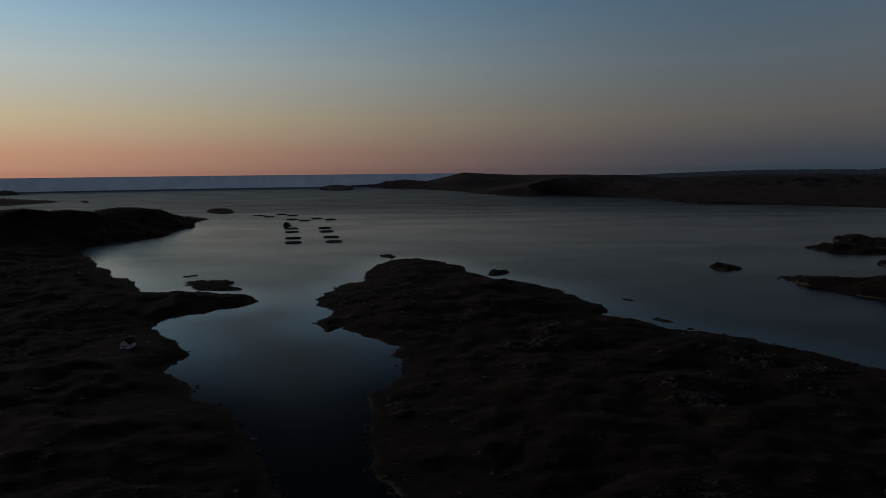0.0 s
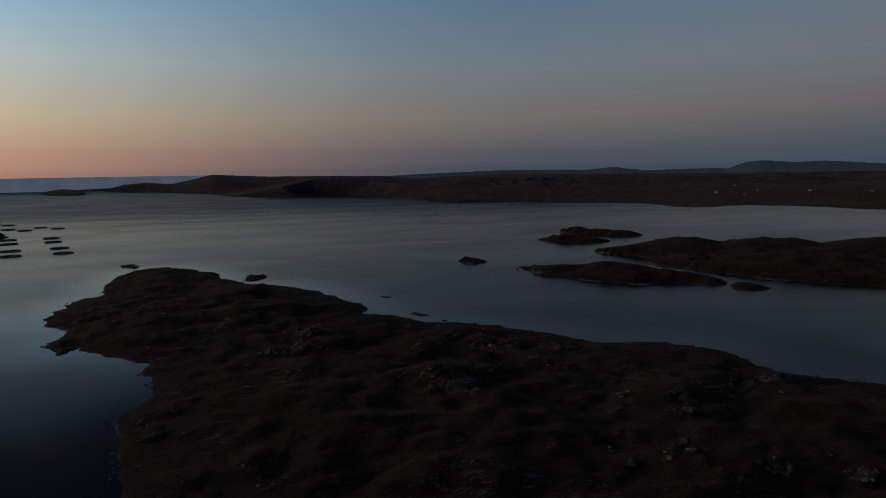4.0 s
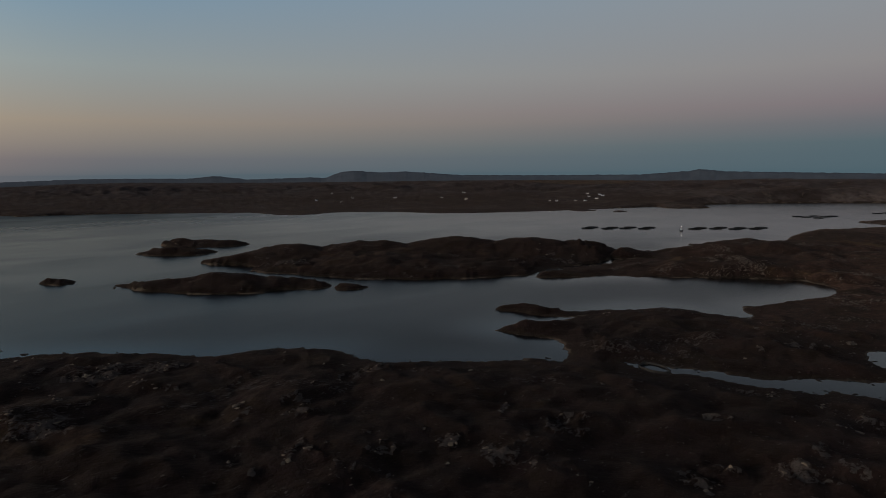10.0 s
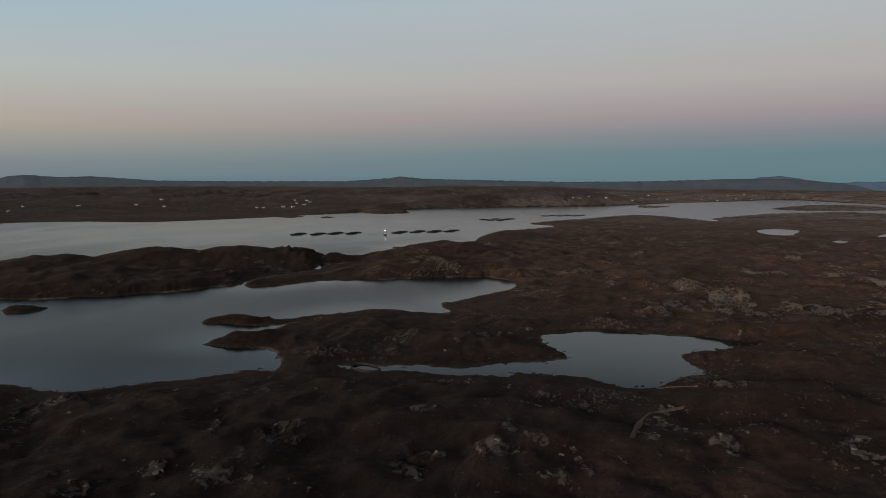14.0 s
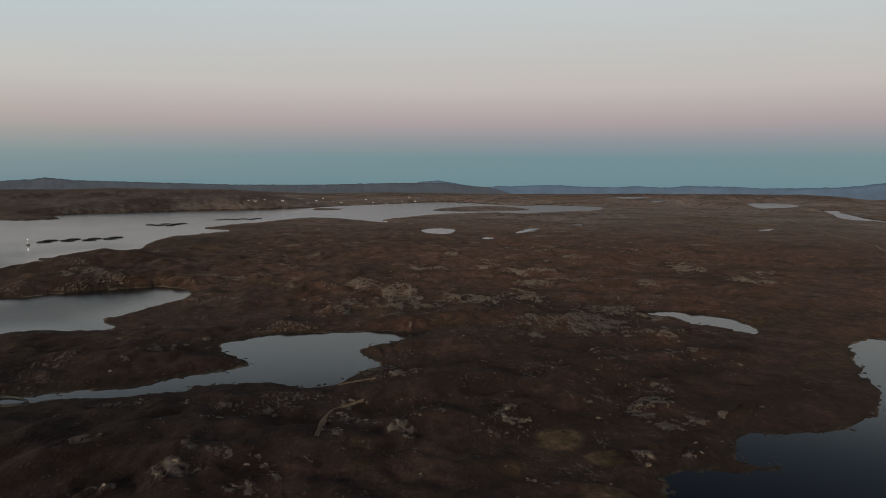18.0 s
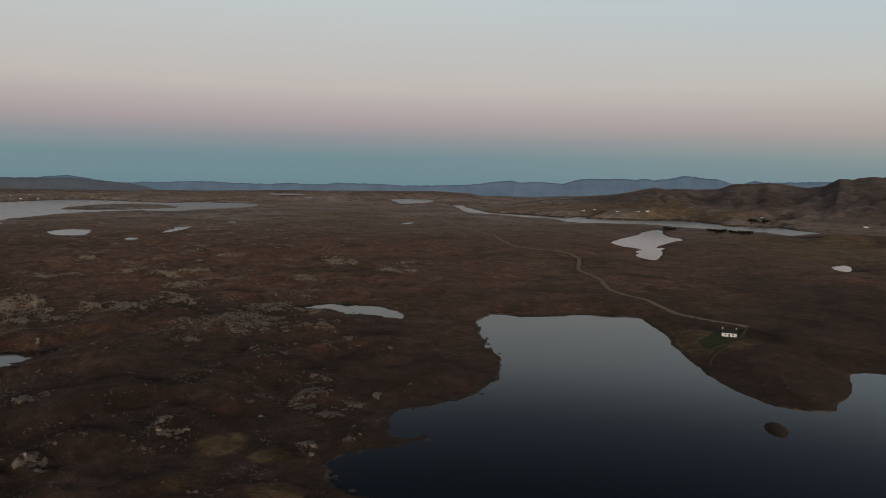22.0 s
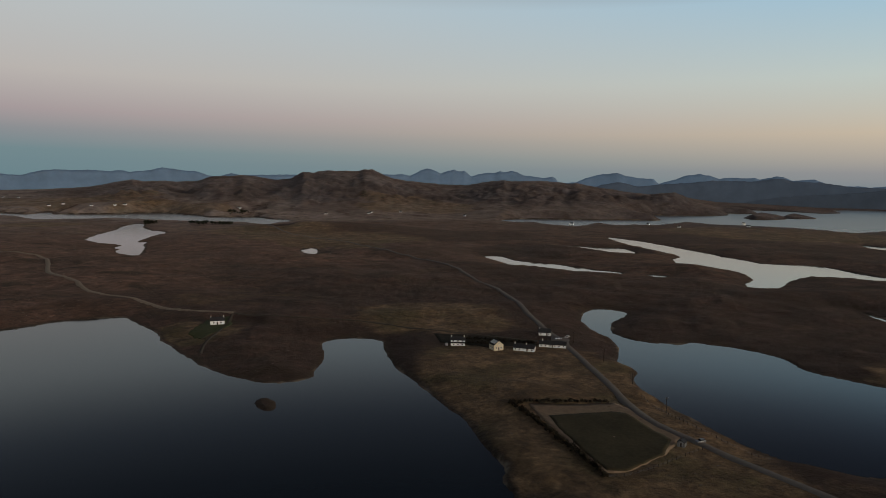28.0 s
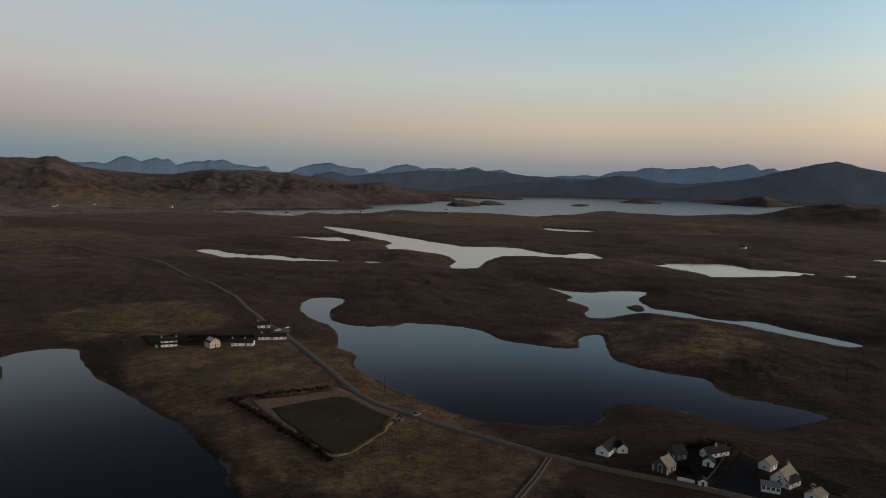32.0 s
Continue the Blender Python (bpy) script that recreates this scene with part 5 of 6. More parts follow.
def ribbon(name, points, width, mat, label, category, lift=0.25, step=3.0, aside=0.0):
    """A road on a low bank that follows the ground."""
    p = resample(points, step)
    d = np.gradient(p, axis=0)
    d /= np.hypot(*d.T)[:, None] + 1e-9
    n = np.stack([-d[:, 1], d[:, 0]], 1)
    half = max(width / 2, abs(aside) + 0.9)
    z = np.max([ground_height(*(p + n * o).T) for o in (-half, 0, half)], 0)
    p = p + n * aside
    pad = np.r_[[z[0]] * 4, z, [z[-1]] * 4]
    z = np.maximum(z, np.convolve(pad, np.ones(9) / 9, "valid")) + lift
    ragged = 0.18 * fbm(p[:, 0] / 6, p[:, 1] / 6, 3) * width / 3
    rows = []
    for o, dz in ((-width / 2 - 1.0, -0.75), (-width / 2, -0.06), (0, 0.03), (width / 2, -0.06), (width / 2 + 1.0, -0.75)):
        off = o + ragged * np.sign(o)
        rows.append(np.column_stack([p + n * off[:, None], z + dz]))
    ob = mesh_object(name, np.stack(rows, 1).reshape(-1, 3), ring_faces(len(p), 5, False), mat)
    return tagged(ob, label, category, kind="structure")


ribbon("road", ROAD_FAR + ROAD, 4.2, TARMAC, "narrow grey single-track tarmac road", "road")
ribbon("road_lane", LANE, 3.4, STONY_EARTH, "dark earthen lane with pale worn wheel ruts", "road")
for side_ in (-0.8, 0.8):
    ribbon("road_rut", LANE, 0.75, GRAVEL, "pale stony wheel rut of the lane", "wheel rut", 0.30, 3.0, side_)
ribbon("road_footpath", FAINT_TRACK, 1.5, STONY_EARTH, "faint worn track between cottage and farm", "track")
for way in (SHEEP_PATH, SHEEP_PATH_LOCH):
    ribbon("road_sheep_path", way, 1.0, STRAW, "pale grassy sheep path curving over the moor", "path", 0.12)
ribbon("road_track", TRACK, 4.0, GRAVEL, "pale stony track winding over the moor", "track")
ribbon("road_drive", HOUSE_TRACK, 1.2, STONY_EARTH, "pale worn path down to the loch", "path")


def slab(name, outline, mat, label, category, lift, wander=1.2, sink=1.5):
    """A patch of ground cover with an uneven edge, draped over the land."""
    o = np.array(list(outline) + [outline[0]], float)
    p = np.concatenate([a + (c_ - a) * np.linspace(0, 1, 24, endpoint=False)[:, None] for a, c_ in zip(o, o[1:])])
    c = p.mean(0)
    p = p + (p - c) / (np.hypot(*(p - c).T)[:, None] + 1e-9) * (wander * fbm(p[:, 0] / 7, p[:, 1] / 7, 3))[:, None]
    rows = []
    for f in (0.02, 0.2, 0.4, 0.6, 0.8, 0.92, 1.0):
        q = c + (p - c) * f
        rows.append(np.column_stack([q, ground_height(*q.T) + lift]))
    edge = rows[-1] * 1.0
    edge[:, 2] -= sink
    rows.append(edge)
    ob = mesh_object(name, np.concatenate(rows), ring_faces(len(rows), len(p), True), mat)
    return tagged(ob, label, category, kind="structure")


slab("ground_verge", VERGE, STRAW, "bleached rough grass round the playing field", "grass", 0.06, 0.9, 0.3)
slab("ground_field", FIELD, TURF, "flat dark green turf playing field", "field", 0.12, 0.6, 0.3)
slab("ground_lawn", LAWN, LAWN_GRASS, "green grass round the lochside cottage", "lawn", 0.15, 2.0, 0.5)
slab("ground_garden", GARDEN_CHURCH, GARDEN_DARK, "dark overgrown plots round the church", "garden", 0.13, 1.2, 0.5)
slab("ground_garden", GARDEN_FARM, GARDEN, "dark rough gardens behind the croft houses", "garden", 0.13, 1.5, 0.5)
slab("ground_garden", GARDEN_VILLA, GARDEN_DARK, "dark planted ground beside the tiled house", "garden", 0.13, 1.5, 0.5)
slab("pavement_yard", YARD, TARMAC, "grey tarmac yard between the farm houses", "yard", 0.15, 0.4, 0.5)
slab("pavement_car_park", CAR_PARK, CAR_PARK_TAR, "dark tarmac car park beside the houses", "car park", 0.15, 0.3, 0.5)


# ---- houses ----
def window(parent, x, y, z, w, h, face, mat=TRIM):
    """A framed pane on a wall that faces -y (face 0), +y (1), -x (2) or +x (3)."""
    turn = Matrix.Translation((x, y, z)) @ Matrix.Rotation((0, math.pi, -math.pi / 2, math.pi / 2)[face], 4, "Z")
    bm = bmesh.new()
    t = 0.09
    for lo, hi in (((-w / 2, -0.06, 0), (-w / 2 + t, 0.02, h)), ((w / 2 - t, -0.06, 0), (w / 2, 0.02, h)),
                   ((-w / 2 + t, -0.06, 0), (w / 2 - t, 0.02, t)), ((-w / 2 + t, -0.06, h - t), (w / 2 - t, 0.02, h)),
                   ((-0.03, -0.05, t), (0.03, 0.0, h - t)), ((-w / 2 - 0.08, -0.14, -0.08), (w / 2 + 0.08, 0.02, -0.002))):
        box(bm, lo, hi)
    bm.transform(turn)
    win = part("window", bm, mat, parent)
    bm = bmesh.new()
    box(bm, (-w / 2 + t, -0.02, t), (w / 2 - t, 0.03, h - t))
    bm.transform(turn)
    part("pane", bm, PANE, win)


def gabled(parent, x0, x1, y0, y1, eave, rise, along, wall, roof, over=0.3, names=("wall", "roof")):
    """Walls up to two gables and a roof of two slopes; along: the ridge's axis."""
    bm = bmesh.new()
    if along == "y":
        m = (x0 + x1) / 2
        prism(bm, [(x0, -1.2), (x1, -1.2), (x1, eave), (m, eave + rise), (x0, eave)], y0, y1, "y")
        a, b, lo, hi = y0, y1, x0, x1
    else:
        m = (y0 + y1) / 2
        prism(bm, [(y0, -1.2), (y1, -1.2), (y1, eave), (m, eave + rise), (y0, eave)], x0, x1, "x")
        a, b, lo, hi = x0, x1, y0, y1
    part(names[0], bm, wall, parent)
    half = (hi - lo) / 2
    s = rise / half
    for side_ in (-1, 1):
        bm = bmesh.new()
        e, th = m + side_ * (half + over), 0.16
        ze = eave - over * s
        prism(bm, [(m, eave + rise + 0.02), (e, ze + 0.02), (e, ze + 0.02 + th), (m, eave + rise + 0.02 + th)], a - over, b + over, along)
        part(names[1], bm, roof, parent)
    bm = bmesh.new()
    prism(bm, [(m - 0.18, eave + rise + 0.1), (m + 0.18, eave + rise + 0.1), (m, eave + rise + 0.3)], a - over, b + over, along)
    part("ridge", bm, roof, parent)


def chimney(parent, x, y, z, w=0.7):
    bm = bmesh.new()
    box(bm, (x - w / 2, y - w / 2, z - 1.0), (x + w / 2, y + w / 2, z + 1.0))
    box(bm, (x - w / 2 - 0.07, y - w / 2 - 0.07, z + 1.001), (x + w / 2 + 0.07, y + w / 2 + 0.07, z + 1.13))
    stack = part("chimney", bm, CHIMNEY, parent)
    for o in (-0.17, 0.17):
        bm = bmesh.new()
        tube(bm, [(x + o, y, z + 1.13), (x + o, y, z + 1.5)], 0.12, 8)
        part("pot", bm, CLAY, stack)


def doorway(parent, x, y, w=0.95, h=2.05):
    bm = bmesh.new()
    box(bm, (x - w / 2, y - 0.05, 0), (x + w / 2, y + 0.03, h))
    d = part("door", bm, DOOR, parent)
    bm = bmesh.new()
    for lo, hi in (((x - w / 2 - 0.12, y - 0.08, 0), (x - w / 2 - 0.002, y + 0.02, h + 0.12)), ((x + w / 2 + 0.002, y - 0.08, 0), (x + w / 2 + 0.12, y + 0.02, h + 0.12)),
                   ((x - w / 2, y - 0.08, h + 0.002), (x + w / 2, y + 0.02, h + 0.12))):
        box(bm, lo, hi)
    part("frame", bm, TRIM, d)


def stand(corners, back=0.0):
    """The pose of a front wall given by its two corners: x along it, y away from the loch side."""
    (ax, ay), (bx, by) = corners
    w = math.hypot(bx - ax, by - ay)
    ang = math.atan2(by - ay, bx - ax)
    cx, cy = (ax + bx) / 2, (ay + by) / 2
    if (-math.sin(ang)) * cx + math.cos(ang) * cy < 0:
        ang += math.pi
    return Matrix.Translation((cx, cy, height_at(cx, cy) + 0.1)) @ Matrix.Rotation(ang, 4, "Z"), w


def house(name, label, corners, deep, eave, rise, along, wall, roof, stacks=(), wins=2, storeys=1, door=True, side_wins=2, group=""):
    m, w = stand(corners)
    ob = thing(name, label, "house", m, group)
    gabled(ob, -w / 2, w / 2, 0, deep, eave, rise, along, wall, roof)
    for s in range(storeys):
        z, tall = (0.95, 1.25) if eave / storeys > 2.3 else (0.6, 1.0)
        z += eave / storeys * s
        for i in range(wins):
            x = -w / 2 + w * (i + 0.5) / wins
            if door and s == 0 and abs(x) < 0.8:
                continue
            window(ob, x, 0, z, 1.0, tall, 0)
        for i in range(side_wins):
            y = deep * (i + 0.5) / side_wins
            window(ob, -w / 2, y, z, 0.95, tall, 2)
            window(ob, w / 2, y, z, 0.95, tall, 3)
    if along == "y" and storeys == 1 and rise > 2.2:
        window(ob, 0, 0, eave + 0.2, 0.8, 1.0, 0)
    if door:
        doorway(ob, 0 if wins % 2 == 0 or wins == 1 else w * 0.17, 0, 0.95, min(2.05, eave - 0.12))
    for f in stacks:
        if along == "y":
            chimney(ob, 0, 0.5 + (deep - 1.0) * f, eave + rise)
        else:
            chimney(ob, -w / 2 + 0.5 + (w - 1.0) * f, deep / 2, eave + rise)
    return ob


def rooflights(ob, count, x0, x1, deep, eave, rise):
    """Strips of glazing let into one roof slope."""
    half = (x1 - x0) / 2
    ang = math.atan2(rise, half)
    for i in range(count):
        y = deep * (i + 0.7) / (count + 0.6)
        bm = bmesh.new()
        box(bm, (-half * 0.42, -0.75, 0), (half * 0.42, 0.75, 0.08))
        bm.transform(Matrix.Translation((x0 + half / 2, y, eave + rise / 2 + 0.27)) @ Matrix.Rotation(-ang, 4, "Y"))
        part("skylight", bm, TRIM, ob)


h = house("house", "white two-storey croft house with dark slate roof", HOUSE_TALL, 5.0, 3.3, 1.6, "x", WHITE, SLATE, (0, 1), 3, 2)
w = math.dist(*HOUSE_TALL)
bm = bmesh.new()
box(bm, (-w / 2, -1.6, -1.0), (w / 2, -0.002, 1.5))
porch = part("porch", bm, WHITE, h, "low white lean-to along the front")
bm = bmesh.new()
prism(bm, [(-1.8, 1.46), (-0.01, 2.05), (-0.01, 2.2), (-1.8, 1.6)], -w / 2 - 0.2, w / 2 + 0.2, "x")
part("porch_roof", bm, SLATE, porch)
for x in (-0.3, 0.0, 0.3):
    window(porch, x * w, -1.6, 0.5, 1.0, 0.8, 0)
h = house("house", "cream gabled house with striped rooflights", HOUSE_CREAM, 7.0, 3.6, 2.6, "y", CREAM, SLATE, (), 2, 1)
rooflights(h, 4, -math.dist(*HOUSE_CREAM) / 2, math.dist(*HOUSE_CREAM) / 2, 7.0, 3.6, 2.6)
h = house("house", "long low white cottage with dark slate roof", HOUSE_LONG, 5.4, 2.0, 1.9, "x", WHITE, SLATE, (0.0, 0.6), 5)
h = house("house", "long low white byre with dark roof", HOUSE_LOW, 5.2, 1.9, 1.8, "x", WHITE, SLATE, (0.1,), 6)
h = house("house", "white cottage with tall gable by the yard", HOUSE_YARD, 6.5, 2.1, 2.1, "x", WHITE, SLATE, (0.0,), 3)
h = house("house", "small white cottage alone above the loch", COTTAGE_LOCH, 5.8, 2.9, 2.2, "x", WHITE, SLATE, (0, 1), 2)
h = house("house", "white gabled house near the sea inlet", HOUSE_INLET, 8.0, 2.7, 2.6, "y", WHITE, SLATE, (1,), 2)
h = house("house", "white gabled villa with dark roof by the road", VILLA_L, 11.0, 2.3, 2.0, "y", WHITE, SLATE, (), 1, 1, False)
h = house("house", "small white gabled wing with porch", VILLA_L_WING, 5.0, 2.1, 1.6, "y", WHITE, SLATE, (), 1, 1, False)
h = house("house", "white cross-gabled house with dark slate roof", VILLA_CROSS, 4.0, 2.0, 1.5, "y", WHITE, SLATE, (), 1)
h = house("house", "long dark-roofed block with chimney and white wings", VILLA_CROSS_REAR, 4.2, 2.0, 1.8, "x", WHITE, SLATE, (0.55,), 4, 1, False)
h = house("house", "low white wing with dark roof beside tiled house", VILLA_BIG_WING, 4.0, 2.0, 1.3, "x", WHITE, SLATE, (), 2, 1, False)
h = house("house", "white gabled house with weathered grey roof", VILLA_GREY, 5.6, 2.2, 2.0, "y", WHITE, PALE_SLATE, (), 1, 1, False)
h = house("house", "large white house with broad weathered tile roof", VILLA_BIG, 9.2, 2.6, 3.0, "y", WHITE, PALE_SLATE, (0.9,), 1, 1)
h = house("house", "white gabled house at the village edge", VILLA_EDGE, 6.0, 1.7, 1.5, "y", WHITE, PALE_SLATE, (0.1,), 1)

# dark church with white quoins
m, w = stand(CHURCH)
church = thing("church", "dark stone church with white quoins and slate roof", "church", m)
gabled(church, -w / 2, w / 2, 0, 6, 2.7, 2.7, "y", RUBBLE, PALE_SLATE)
for x in (-w / 2, w / 2):
    for y in (0, 6):
        for k in range(5):
            bm = bmesh.new()
            e = 0.55 if k % 2 else 0.3
            box(bm, (x - (0.06 if x < 0 else e), y - (0.06 if y < 1 else e), k * 0.5), (x + (e if x < 0 else 0.06), y + (e if y < 1 else 0.06), k * 0.5 + 0.44))
            part("quoin", bm, TRIM, church)
for s in (-1, 1):
    for k in range(5):
        bm = bmesh.new()
        box(bm, (s * 0.75 - 0.14, -0.07, k * 0.5), (s * 0.75 + 0.14 + 0.1 * s * (k % 2), 0.02, k * 0.5 + 0.46))
        part("quoin", bm, TRIM, church)
bm = bmesh.new()
arc = [(0.75 * math.cos(a), 2.3 + 0.9 * math.sin(a)) for a in np.linspace(0, math.pi, 9)]
prism(bm, [(0.6, 0)] + [(x * 0.8, z - 0.05) for x, z in arc] + [(-0.6, 0)], -0.05, 0.04, "y")
part("door", bm, DOOR, church)
bm = bmesh.new()
for a, b in zip(arc, arc[1:]):
    prism(bm, [a, b, (b[0] * 1.3, 2.3 + (b[1] - 2.3) * 1.3), (a[0] * 1.3, 2.3 + (a[1] - 2.3) * 1.3)], -0.09, 0.02, "y")
part("arch", bm, TRIM, church)
for y in (1.7, 4.3):
    for f, x in ((2, -w / 2), (3, w / 2)):
        window(church, x, y, 0.8, 0.7, 1.5, f)
bm = bmesh.new()
box(bm, (-0.12, -0.12, 5.5), (0.12, 0.12, 6.4))
box(bm, (-0.4, -0.1, 5.95), (-0.121, 0.1, 6.15))
box(bm, (0.121, -0.1, 5.95), (0.4, 0.1, 6.15))
part("finial", bm, STEEL, church)
house("house", "dark slate-roofed hall beside the church", CHURCH_HALL, 6.0, 2.6, 2.2, "x", RUBBLE, SLATE, (), 2, 1, False)

# sunroom, gate shed, field shed
m, w = stand(SUNROOM)
sun_room = thing("sunroom", "white sunroom with grey-green sheet roof", "sunroom", m)
bm = bmesh.new()
box(bm, (-w / 2, 0, -1.2), (w / 2, 3.6, 2.2))
part("wall", bm, WHITE, sun_room)
bm = bmesh.new()
prism(bm, [(-0.3, 2.21), (3.7, 2.7), (3.7, 2.82), (-0.3, 2.35)], -w / 2 - 0.3, w / 2 + 0.3, "x")
part("roof", bm, LEAD, sun_room)
for i in range(4):
    window(sun_room, -w / 2 + w * (i + 0.5) / 4, 0, 0.8, w / 4 - 0.4, 1.3, 0)
for corners, label, cat in ((GATE_SHED, "little white gabled shed by the road", "shed"), (SHED, "small grey shed by the playing field", "shed")):
    m, w = stand(corners)
    sh = thing("shed", label, cat, m)
    gabled(sh, -w / 2, w / 2, 0, w * 1.1, 1.75, 0.95, "y", WHITE if corners is GATE_SHED else STEEL, SLATE, 0.15)
    doorway(sh, 0, 0, 0.9, 1.6)

# far crofts: white specks along the shores
FAR_MODEL = {}


def croft(x, y, z, wide, turn, label, group):
    m = Matrix.Translation((x, y, z)) @ Matrix.Rotation(turn, 4, "Z")
    if wide not in FAR_MODEL:
        ob = thing("croft_house", label, "house", m, group)
        gabled(ob, -wide / 2, wide / 2, -3, 3, 2.8, 2.2, "x", WHITE, SLATE)
        for s in (-0.5, 0.5):
            chimney(ob, s * (wide - 1.2), 0, 5.0)
        for i in range(3):
            window(ob, -wide / 2 + wide * (i + 0.5) / 3, -3, 0.9, 1.2, 1.3, 0)
        FAR_MODEL[wide] = ob
        return ob
    return tagged(copy_thing(FAR_MODEL[wide], m), label, "", group)


rng = random.Random(11)
for places, where in ((FAR_HOUSES_A, "on the far shore"), (FAR_HOUSES_B, "in the far village"), (FAR_HOUSES_C, "across the sound"),
                      (FAR_HOUSES_D, "beside the valley loch"), (FAR_HOUSES_E, "at the hill foot")):
    for (x, y), z in zip(places, ground_height(*np.array(places).T)):
        wide = rng.choice((7.5, 9.0, 10.5))
        croft(x, y, max(z, 1.2), wide, math.atan2(y, x) - math.pi / 2 + rng.uniform(-0.5, 0.5), "distant white croft house with slate roof " + where, "far croft houses")


# ---- on the water ----
def ring(r, z, n=28):
    return [(r * math.cos(a), r * math.sin(a), z) for a in np.linspace(0, 2 * math.pi, n, endpoint=False)]


def fish_cage(x, y, r, label, group):
    ob = thing("fish_cage", label, "fish cage", Matrix.Translation((x, y, 0)), group)
    for rr in (r, r - 1.0):
        bm = bmesh.new()
        tube(bm, ring(rr, 0.2), 0.3, 6, True)
        part("collar", bm, RUBBER, ob, soft=True)
    bm = bmesh.new()
    tube(bm, ring(r - 0.5, 1.5), 0.12, 5, True)
    part("handrail", bm, RUBBER, ob, soft=True)
    for a in np.linspace(0, 2 * math.pi, 14, endpoint=False):
        bm = bmesh.new()
        tube(bm, [(r * math.cos(a), r * math.sin(a), 0.3), ((r - 0.5) * math.cos(a), (r - 0.5) * math.sin(a), 1.7)], 0.12, 5)
        part("stanchion", bm, RUBBER, ob)
    bm = bmesh.new()
    a, b = ring(r - 0.55, 1.1), ring(r - 0.75, 0.2)
    va, vb = [bm.verts.new(p) for p in a], [bm.verts.new(p) for p in b]
    for i in range(len(a)):
        k = (i + 1) % len(a)
        bm.faces.new((va[i], va[k], vb[k], vb[i]))
    bmesh.ops.solidify(bm, geom=bm.faces[:], thickness=0.05)
    part("net", bm, NETTING, ob)
    return ob


first = None
for places, r, label, group in ((CAGES_WEST, 13.0, "round black plastic salmon pen with handrail", "salmon pens in the bay"),
                                (CAGES_NORTH, 12.0, "dark round salmon pen moored in a row", "salmon pens in the sound"),
                                (CAGES_FAR, 12.0, "low dark round salmon pen far off", "salmon pens far down the sound")):
    first = None
    for x, y in places:
        if first is None:
            first = fish_cage(x, y, r, label, group)
        else:
            copy_thing(first, Matrix.Translation((x, y, 0)) @ Matrix.Rotation(x * 0.1, 4, "Z"))


def hull(length, beam, depth, z):
    bm = bmesh.new()
    top = [(-length / 2, -beam / 2), (length * 0.25, -beam / 2), (length * 0.42, -beam * 0.3), (length / 2, 0), (length * 0.42, beam * 0.3), (length * 0.25, beam / 2), (-length / 2, beam / 2)]
    lo = [bm.verts.new((x * 0.92, y * 0.8, z)) for x, y in top]
    hi = [bm.verts.new((x, y, z + depth + (0.5 if x > length * 0.3 else 0))) for x, y in top]
    bm.faces.new(lo[::-1])
    bm.faces.new(hi)
    for i in range(len(top)):
        k = (i + 1) % len(top)
        bm.faces.new((lo[i], lo[k], hi[k], hi[i]))
    return bm


bx, by = BARGE_PLACE[0]
barge = thing("feed_barge", "dark feed barge moored among the salmon pens", "barge", Matrix.Translation((bx, by, 0)) @ Matrix.Rotation(0.2, 4, "Z"))
bm = bmesh.new()
box(bm, (-9, -5, -0.6), (9, 5, 1.6))
bmesh.ops.bevel(bm, geom=bm.edges[:], offset=0.35, segments=1, affect="EDGES")
part("hull", bm, HULL, barge)
bm = bmesh.new()
box(bm, (-8, -4, 1.6), (4, 4, 5.6))
box(bm, (-6, -3, 5.601), (0, 3, 8.2))
bmesh.ops.bevel(bm, geom=bm.edges[:], offset=0.15, segments=1, affect="EDGES")
part("cabin", bm, RUBBER, barge)
for x in (-5, -3, -1):
    bm = bmesh.new()
    box(bm, (x - 0.6, -3.06, 6.4), (x + 0.6, -2.98, 7.4))
    part("window", bm, PANE, barge)
bm = bmesh.new()
tube(bm, [(6, 0, 1.5), (6, 0, 9)], 0.15)
part("mast", bm, STEEL, barge)

bx, by = BOAT_PLACE[0]
boat = thing("workboat", "workboat with a bright white deck lamp", "boat", Matrix.Translation((bx, by, 0)) @ Matrix.Rotation(0.5, 4, "Z"))
part("hull", hull(14, 5, 2.0, -0.6), HULL, boat)
bm = bmesh.new()
box(bm, (-4.5, -1.8, 1.4), (0.5, 1.8, 4.4))
bmesh.ops.bevel(bm, geom=bm.edges[:], offset=0.2, segments=1, affect="EDGES")
part("wheelhouse", bm, WHITE, boat)
for y in (-1.84, 1.78):
    bm = bmesh.new()
    box(bm, (-4.0, y, 3.0), (0.0, y + 0.06, 3.9))
    part("window", bm, PANE, boat)
bm = bmesh.new()
tube(bm, [(-2, 0, 4.3), (-2, 0, 8.0)], 0.1)
part("mast", bm, STEEL, boat)
bm = bmesh.new()
bmesh.ops.create_icosphere(bm, subdivisions=1, radius=0.55, matrix=Matrix.Translation((-2, 0, 8.4)))
part("lamp", bm, LAMP_GLOW, boat, "bright white deck lamp")


